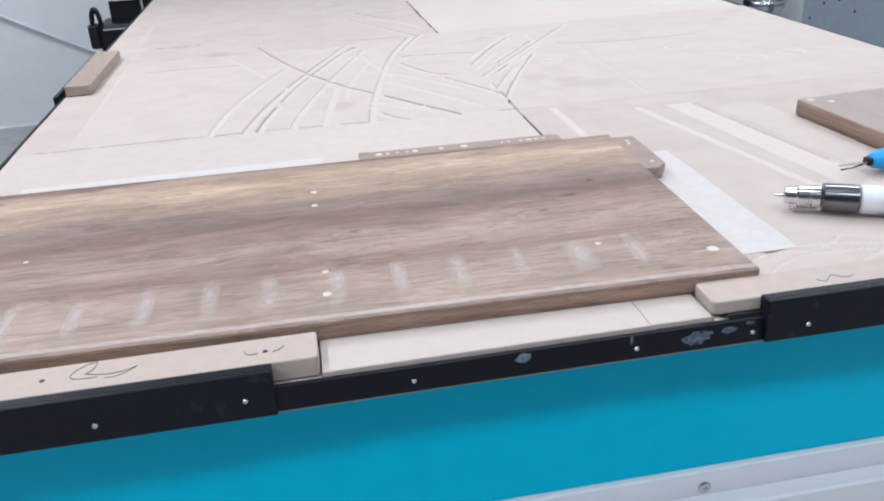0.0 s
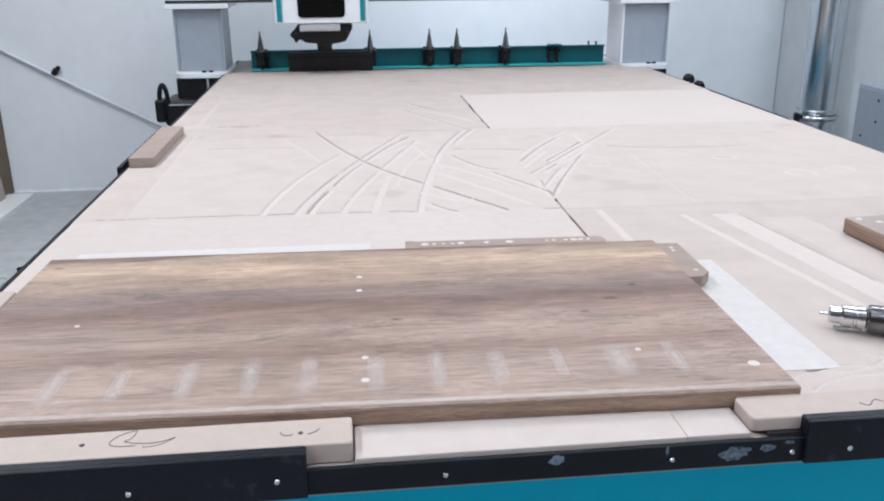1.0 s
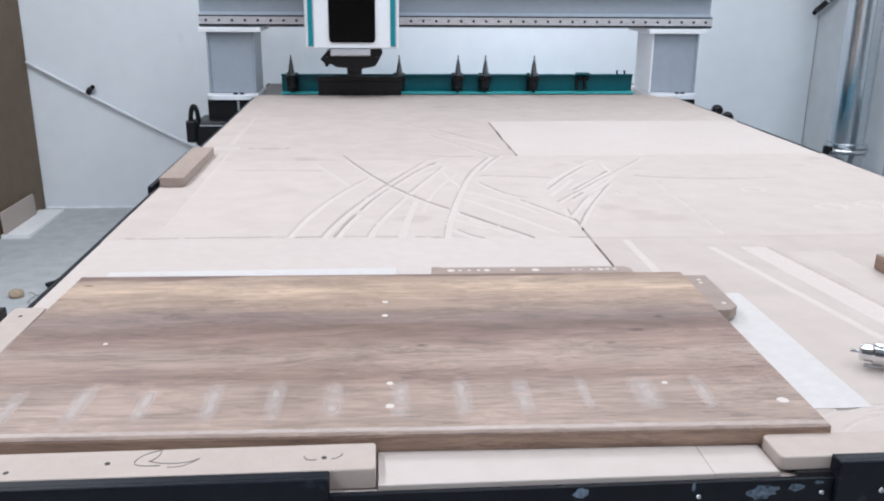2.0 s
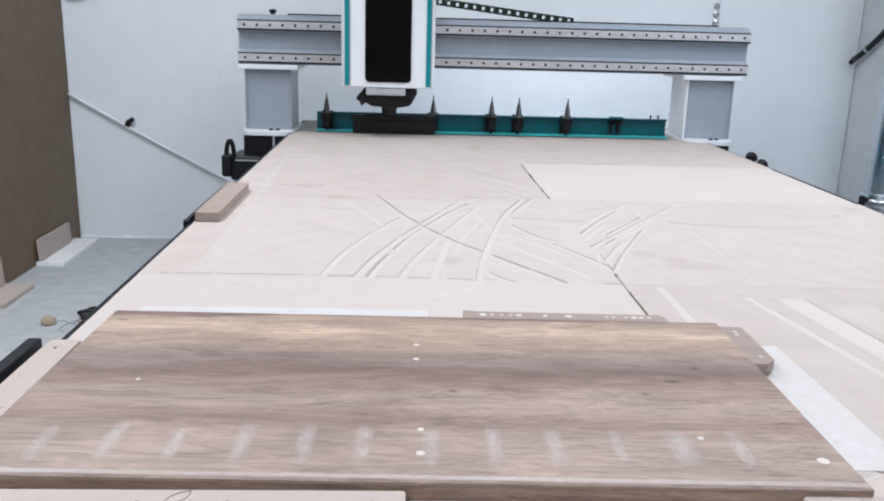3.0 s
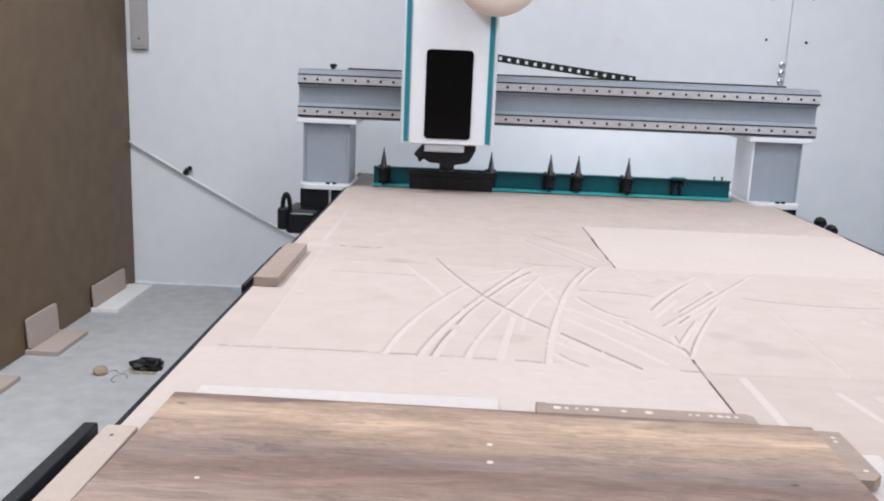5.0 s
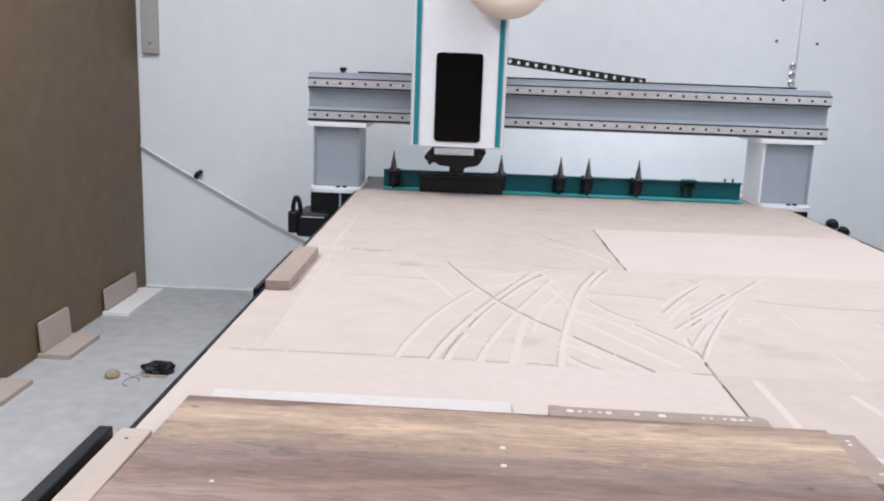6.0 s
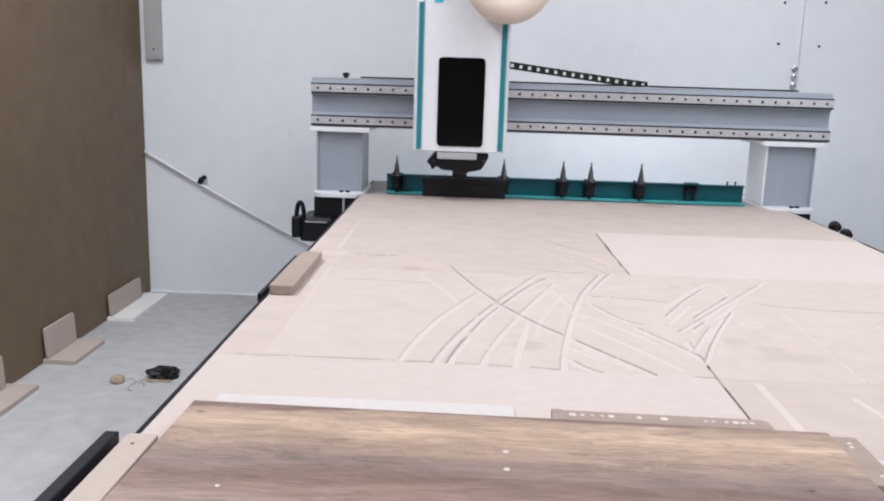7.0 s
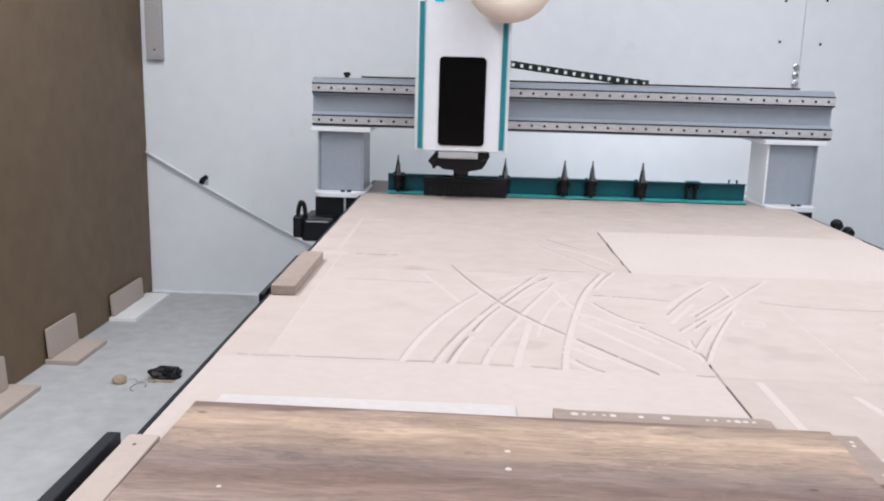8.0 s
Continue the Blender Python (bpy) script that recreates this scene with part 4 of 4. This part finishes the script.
def tool_holder(x):
    t = thing("tool_holder", x, 4.353, TZ + 0.009, "steel cone tool holder upside down in the tool rack", "tool holder", group="tool holders in the rack")
    z0 = -TZ - 0.009
    part("cutter", bm_lathe([(0.008, 0.809 + z0 + 0.001), (0.009, 0.83 + z0), (0.012, 0.835 + z0)], 14), BLACKMETAL, t)
    part("nut", bm_lathe([(0.019, 0.832 + z0), (0.024, 0.836 + z0), (0.024, 0.862 + z0), (0.02, 0.866 + z0)], 18), BLACKMETAL, t, "black collet nut")
    part("flange", bm_lathe([(0.024, 0.866 + z0), (0.026, 0.868 + z0), (0.026, 0.873 + z0), (0.021, 0.875 + z0), (0.021, 0.88 + z0), (0.026, 0.882 + z0), (0.026, 0.889 + z0), (0.0235, 0.892 + z0)], 20), BLACKMETAL, t)
    part("cone", bm_lathe([(0.0165, 0.892 + z0), (0.0155, 0.905 + z0), (0.0085, 0.95 + z0), (0.0065, 0.952 + z0), (0.006, 0.962 + z0)], 20), DARKSTEEL, t, "dark steel cone")
    part("pull_stud", bm_lathe([(0.0045, 0.962 + z0), (0.004, 0.972 + z0), (0.0028, 0.974 + z0), (0.0028, 0.979 + z0), (0.0042, 0.981 + z0), (0.003, 0.987 + z0)], 14), DARKSTEEL, t)
    return t


holder = tool_holder(-0.317)
for x in (0.203, 0.49, 0.624, 0.865):
    copy_thing(holder, pose(x, 4.353, TZ + 0.009, 0, 0, x * 200))

# ---- the machine head ----
head = thing("router_head", -0.015, 4.2, 1.03, "white router head with teal stripes and a black window", "router head")
wpart("housing", bm_prism([(-0.228, 4.335), (-0.228, 4.125), (-0.218, 4.104), (0.188, 4.104), (0.198, 4.125), (0.198, 4.335)], 1.036, 1.705, bevel=0.004), WHITEPAINT, head, "white powder-coated housing")
for x0 in (-0.2005, 0.1685):
    wpart("stripe", bm_box(x0 - 0.0105, x0 + 0.0105, 4.1005, 4.1036, 1.045, 1.69, 0.0008), TEALBRIGHT, head, "teal painted stripe")
    wpart("stripe_trim", bm_box(x0 + 0.0112, x0 + 0.0165, 4.1015, 4.1036, 1.04, 1.70, 0.0006), ALU, head)
wpart("window", bm_prism(rounded(-0.118, 0.090, 1.062, 1.455, 0.018), 4.099, 4.1035, "y"), GLASSBLACK, head, "black glossy window")
wpart("badge", bm_box(-0.145, -0.106, 4.1, 4.1035, 1.69, 1.702), TEAL, head)
wpart("spindle_collar", bm_lathe([(0.075, 1.0), (0.085, 1.006), (0.085, 1.0355)], 28, pose(-0.02, 4.21, 0)), BLACKMETAL, head, "black spindle collar")
wpart("clamp_plate", bm_box(-0.114, 0.066, 4.097, 4.128, 1.003, 1.0325, 0.002), ALU, head, "bright steel clamp plate")
wpart("plate_ledge", bm_box(-0.114, 0.066, 4.0945, 4.0968, 1.003, 1.0075, 0.0006), STEEL, head)
shoe = wpart("dust_shoe", bm_prism([(-0.163, 0.985), (-0.15, 0.998), (-0.127, 1.026), (0.104, 1.026), (0.119, 1.027), (0.121, 1.013), (0.114, 1.0), (0.1, 0.972), (0.088, 0.955), (0.06, 0.948), (0.03, 0.944), (0.022, 0.934), (-0.03, 0.933), (-0.04, 0.946), (-0.092, 0.95), (-0.108, 0.962), (-0.122, 0.964), (-0.13, 0.951), (-0.139, 0.952), (-0.144, 0.968)], 4.13, 4.30, "y", bevel=0.003), BLACKMETAL, head, "black dust shoe")
for hx, hz in ((-0.135, 0.985), (0.095, 0.99)):
    wpart("shoe_knob", bm_lathe([(0.011, 0), (0.011, 0.012), (0.007, 0.016)], 12, pose(hx, 4.1295, hz, 90)), BLACKMETAL, head)
wpart("shoe_ring", bm_lathe([(0.026, 0.905), (0.034, 0.91), (0.036, 0.945)], 28, pose(-0.01, 4.215, 0)), BLACKMETAL, head)
# strip and brackets added for the dark zone on the rack below the head
wpart("dark_strip_bar", bm_box(-0.19, 0.215, 4.292, 4.312, 0.866, 0.892, 0.004), BLACKMETAL, rack)
for x0 in (-0.16, 0.09):
    wpart("dark_strip_bracket", bm_box(x0, x0 + 0.03, 4.3125, 4.4045, 0.868, 0.876, 0.001), BLACKMETAL, rack)
bm = bmesh.new()
fringe = random.Random(11)
rows = []
for k in range(151):
    bx = -0.187 + 0.399 * k / 150
    out = 0.0006 * (k % 2) + fringe.uniform(0, 0.0006)
    low = fringe.uniform(0.800, 0.806)
    rows.append([bm.verts.new(c) for c in ((bx, 4.299 - out, 0.867), (bx + fringe.uniform(-0.002, 0.002), 4.297 - 2 * out, low), (bx, 4.306 + out, low), (bx, 4.306, 0.867))])
for p, q in zip(rows, rows[1:]):
    for i in range(3):
        bm.faces.new((p[i], p[i + 1], q[i + 1], q[i]))
wpart("dark_strip", bm, BLACKMETAL, rack, "black fringed strip added over the dark zone of the rack")

# ---- extraction hose above the head ----
hose = thing("extraction_hose", 0.29, 4.02, 3.25, "cream flexible extraction hose sagging beside the router head", "hose")
loop = [Vector((0.29, 4.02, z)) for z in np.linspace(3.28, 1.85, 30)]
loop += [Vector((0.175 + 0.115 * math.cos(a), 4.02, 1.80 + 0.118 * math.sin(a))) for a in np.linspace(0.1, -math.pi - 0.1, 26)]
loop += [Vector((0.06 - 0.03 * k / 6, 4.02 + 0.022 * k, 1.86 + 0.05 * k)) for k in range(1, 7)]
wpart("tube", bm_tube(loop, 0.082, 24, ripple=0.0015), CREAM, hose)

# ---- walls and what hangs on them ----
lining = tagged(part("wall_lining_1", bm_box(-1.92, 1.9065, 5.308, 5.3198, 0.0005, 3.29, 0.001), WALL), "white wall board screwed to the wall", "wall board", kind="structure")
lining2 = tagged(part("wall_lining_2", bm_box(1.9095, 2.775, 5.308, 5.3198, 0.0005, 3.29, 0.001), WALL), "white wall board screwed to the wall", "wall board", kind="structure")
for x, z, p in ((1.781, 1.61, lining), (2.012, 1.602, lining2), (1.793, 1.837, lining), (2.023, 1.844, lining2), (1.8, 1.2, lining), (2.02, 1.2, lining2)):
    screw(x, 5.3075, z, r=0.008, mat=BLACKMETAL, parent=p)
for z in (1.376, 1.424, 1.472):
    g = part("cable_gland", bm_lathe([(0.019, 0), (0.019, 0.008), (0.014, 0.01), (0.014, 0.02), (0.007, 0.02), (0.007, 0.005)], 16, pose(1.888, 5.3075, z, 90)), STEEL, lining, "steel cable gland")
conduit = thing("wall_conduit", -1.4, 5.29, 0.6, "thin white conduit running slantwise down the wall", "conduit")
line = [Vector((-1.915 + 1.4 * t, 5.285, 0.872 - 0.735 * t - 0.02 * math.sin(math.pi * t))) for t in np.linspace(0, 1, 20)]
wpart("tube", bm_tube(line, 0.0095, 10), WHITEPAINT, conduit)
bm = bm_box(-0.014, 0.014, -0.018, 0.022, -0.02, 0.02, 0.005, 2)
bm_lathe([(0.012, 0), (0.014, 0.012), (0.006, 0.02)], 10, pose(0.008, 0, 0.02), bm=bm)
bmesh.ops.transform(bm, matrix=pose(-1.576, 5.283, 0.708, 0, 28, 0), verts=bm.verts)
wpart("clip", bm, BLACKMETAL, conduit, "black conduit clip")
bracket = thing("wall_batten", -1.836, 5.29, 1.41, "grey wall batten screwed to the wall above head height", "batten")
wpart("board", bm_box(-1.885, -1.788, 5.274, 5.3075, 1.412, 2.3, 0.003), BATTEN, bracket)
wpart("cover_strip", bm_box(-1.868, -1.80, 5.27, 5.2735, 1.43, 2.28, 0.001), BATTEN, bracket)
local(screw(-1.832, 5.2695, 1.47, r=0.006, mat=BLACKMETAL), bracket)
air_line = thing("air_hose", 2.75, 5.1, 1.2, "black rubber hose coming down the corner of the wall", "hose")
drop = [Vector((2.735 + 0.02 * math.sin(math.pi * t), 5.265 - 0.86 * t, 1.185 + 0.62 * t ** 1.15)) for t in np.linspace(0, 1, 16)]
wpart("tube", bm_tube(drop, 0.017, 12), BLACKMETAL, air_line)
wpart("collar", bm_tube([drop[2], drop[2].lerp(drop[3], 0.35)], 0.021, 12), STEEL, air_line, "steel hose clip")
wpart("end_fitting", bm_tube([Vector((2.728, 5.28, 1.165)), drop[0]], 0.014, 10), BLACKMETAL, air_line)

bm = bmesh.new()
bead = random.Random(21)
rows = []
for k in range(120):
    x = -1.918 + 3.6 * k / 119
    w, h = bead.uniform(0.004, 0.016), bead.uniform(0.006, 0.018)
    rows.append([bm.verts.new(c) for c in ((x, 5.3075, h), (x, 5.3075 - w * 0.6, h * 0.5), (x, 5.3075 - w, 0.0006))])
for p, q in zip(rows, rows[1:]):
    bm.faces.new((p[0], p[1], q[1], q[0]))
    bm.faces.new((p[1], p[2], q[2], q[1]))
tagged(part("baseboard", bm, WALL), "rough white filler bead along the wall foot", "trim", kind="structure")
board = thing("brown_board", -1.93, 3.0, 0, "tall brown melamine board standing against the wall", "board")
wpart("face", bm_box(-1.945, -1.9205, 0.6, 5.306, 0.002, 2.9, 0.001), BROWN, board)
wpart("edge_band", bm_box(-1.945, -1.921, 5.3061, 5.3075, 0.003, 2.899), OAKEDGE, board)


def chock(y0, y1, height, flat_x1, flat_y1, flat_mat, thick, group="mdf chocks under the brown board"):
    u = thing("mdf_chock", -1.9, 0.5 * (y0 + y1), 0, "upright mdf off-cut leaning on the brown board", "mdf off-cut", group=group)
    bm = bm_prism(rounded(y0, y1, 0.0, height, 0.012, 3), -0.0065, 0.0065, "x", bevel=0.001)
    bmesh.ops.transform(bm, matrix=pose(-1.9, 0, thick + 0.001, 0, -3.0, 0), verts=bm.verts)
    wpart("board", bm, MDFEDGE, u)
    f = thing("mdf_offcut", -1.84, 0.5 * (y0 + y1), 0, "flat board off-cut on the floor under the brown board", "mdf off-cut", group=group + ", flat")
    wpart("board", bm_box(-1.918, flat_x1, y0 - 0.01, flat_y1, 0.0, thick, 0.001), flat_mat, f)


chock(3.95, 4.24, 0.145, -1.765, 4.27, MDFEDGE, 0.022)
chock(4.665, 5.10, 0.12, -1.772, 5.20, WHITECHIP, 0.02)
chock(3.30, 3.58, 0.145, -1.78, 3.63, MDFEDGE, 0.022)

# ---- litter on the floor ----
lump = thing("brown_lump", -1.486, 3.751, 0, "small brown lump of dried filler on the floor", "lump")
bm = bmesh.new()
bmesh.ops.create_icosphere(bm, subdivisions=3, radius=0.032)
for v in bm.verts:
    v.co *= 1 + 0.25 * noise.noise(v.co * 40)
    v.co.z = max(v.co.z * 0.75, -0.012)
bmesh.ops.translate(bm, vec=(0, 0, 0.0122), verts=bm.verts)
part("body", bm, STONE, lump)
rag = thing("black_rubbish", -1.305, 3.845, 0, "crumpled black plastic scrap on the concrete floor", "scrap")
bm = bmesh.new()
bmesh.ops.create_icosphere(bm, subdivisions=4, radius=0.05)
for v in bm.verts:
    n = noise.noise(v.co * 28) + 0.5 * noise.noise(v.co * 70)
    v.co *= 1 + 0.55 * n
    v.co.x *= 1.35
    v.co.z = max(v.co.z * 0.75, -0.01)
bmesh.ops.translate(bm, vec=(0, 0, 0.0102), verts=bm.verts)
part("plastic", bm, BLACKMETAL, rag)
part("lining", bm_box(-0.065, 0.05, -0.075, -0.055, 0.0, 0.006, 0.002), STONE, rag, "brown card strip")
wire = thing("wire_scrap", -1.40, 3.76, 0, "thin curled wire scrap on the concrete floor", "wire")
wpart("strand", bm_tube([Vector((-1.46 + 0.005 * k, 3.78 + 0.018 * math.sin(k * 0.45), 0.0016)) for k in range(30)], 0.0014, 5), STEEL, wire)
wpart("strand", bm_tube([Vector((-1.385 + 0.03 * math.cos(k * 0.3), 3.70 + 0.05 * math.sin(k * 0.3), 0.0035)) for k in range(17)], 0.0014, 5), STEEL, wire)

# ---- duct and cabinet by the right wall ----
duct = thing("extraction_duct", 2.605, 4.5, 0, "shiny galvanised extraction duct with a clamp ring", "duct")
part("pipe", bm_lathe([(0.09, 0.0), (0.09, 3.3)], 48), GALV, duct)
part("flange", bm_lathe([(0.0905, 0.452), (0.106, 0.455), (0.108, 0.47), (0.104, 0.474)], 48), GALV, duct)
part("clamp_ring", bm_lathe([(0.1045, 0.478), (0.112, 0.480), (0.116, 0.489), (0.112, 0.498), (0.1045, 0.5)], 48), STEEL, duct, "steel clamp ring")
part("flange", bm_lathe([(0.104, 0.503), (0.107, 0.506), (0.104, 0.522), (0.0905, 0.526)], 48), GALV, duct)
part("clamp_lever", bm_box(-0.142, -0.112, -0.05, -0.02, 0.462, 0.512, 0.008, 2), BLACKMETAL, duct)
part("seam", bm_box(-0.002, 0.004, -0.0925, -0.0885, 0.53, 3.29, 0.001), GALV, duct)
part("seam", bm_box(0.052, 0.058, -0.074, -0.070, 0.53, 3.29, 0.001), GALV, duct)
cabinet = thing("electrical_cabinet", 2.64, 3.2, 0, "pale grey metal cabinet with screws beside the wall", "cabinet")
wpart("body", bm_box(2.505, 2.775, 2.3, 3.98, 0.0, 0.735, 0.006, 2), GREYPAINT, cabinet)
wpart("side_panel", bm_box(2.499, 2.5045, 2.32, 3.965, 0.03, 0.72, 0.001), GREYPAINT, cabinet, "pale grey side panel")
for y, z in ((3.9, 0.5), (3.8, 0.583), (3.57, 0.58), (3.69, 0.612), (3.80, 0.68), (3.3, 0.6), (3.05, 0.6)):
    local(part("screw", bm_lathe([(0.0065, 0), (0.0065, 0.002), (0.004, 0.003)], 10, pose(2.4985, y, z, 0, -90, 0)), BLACKMETAL), cabinet)
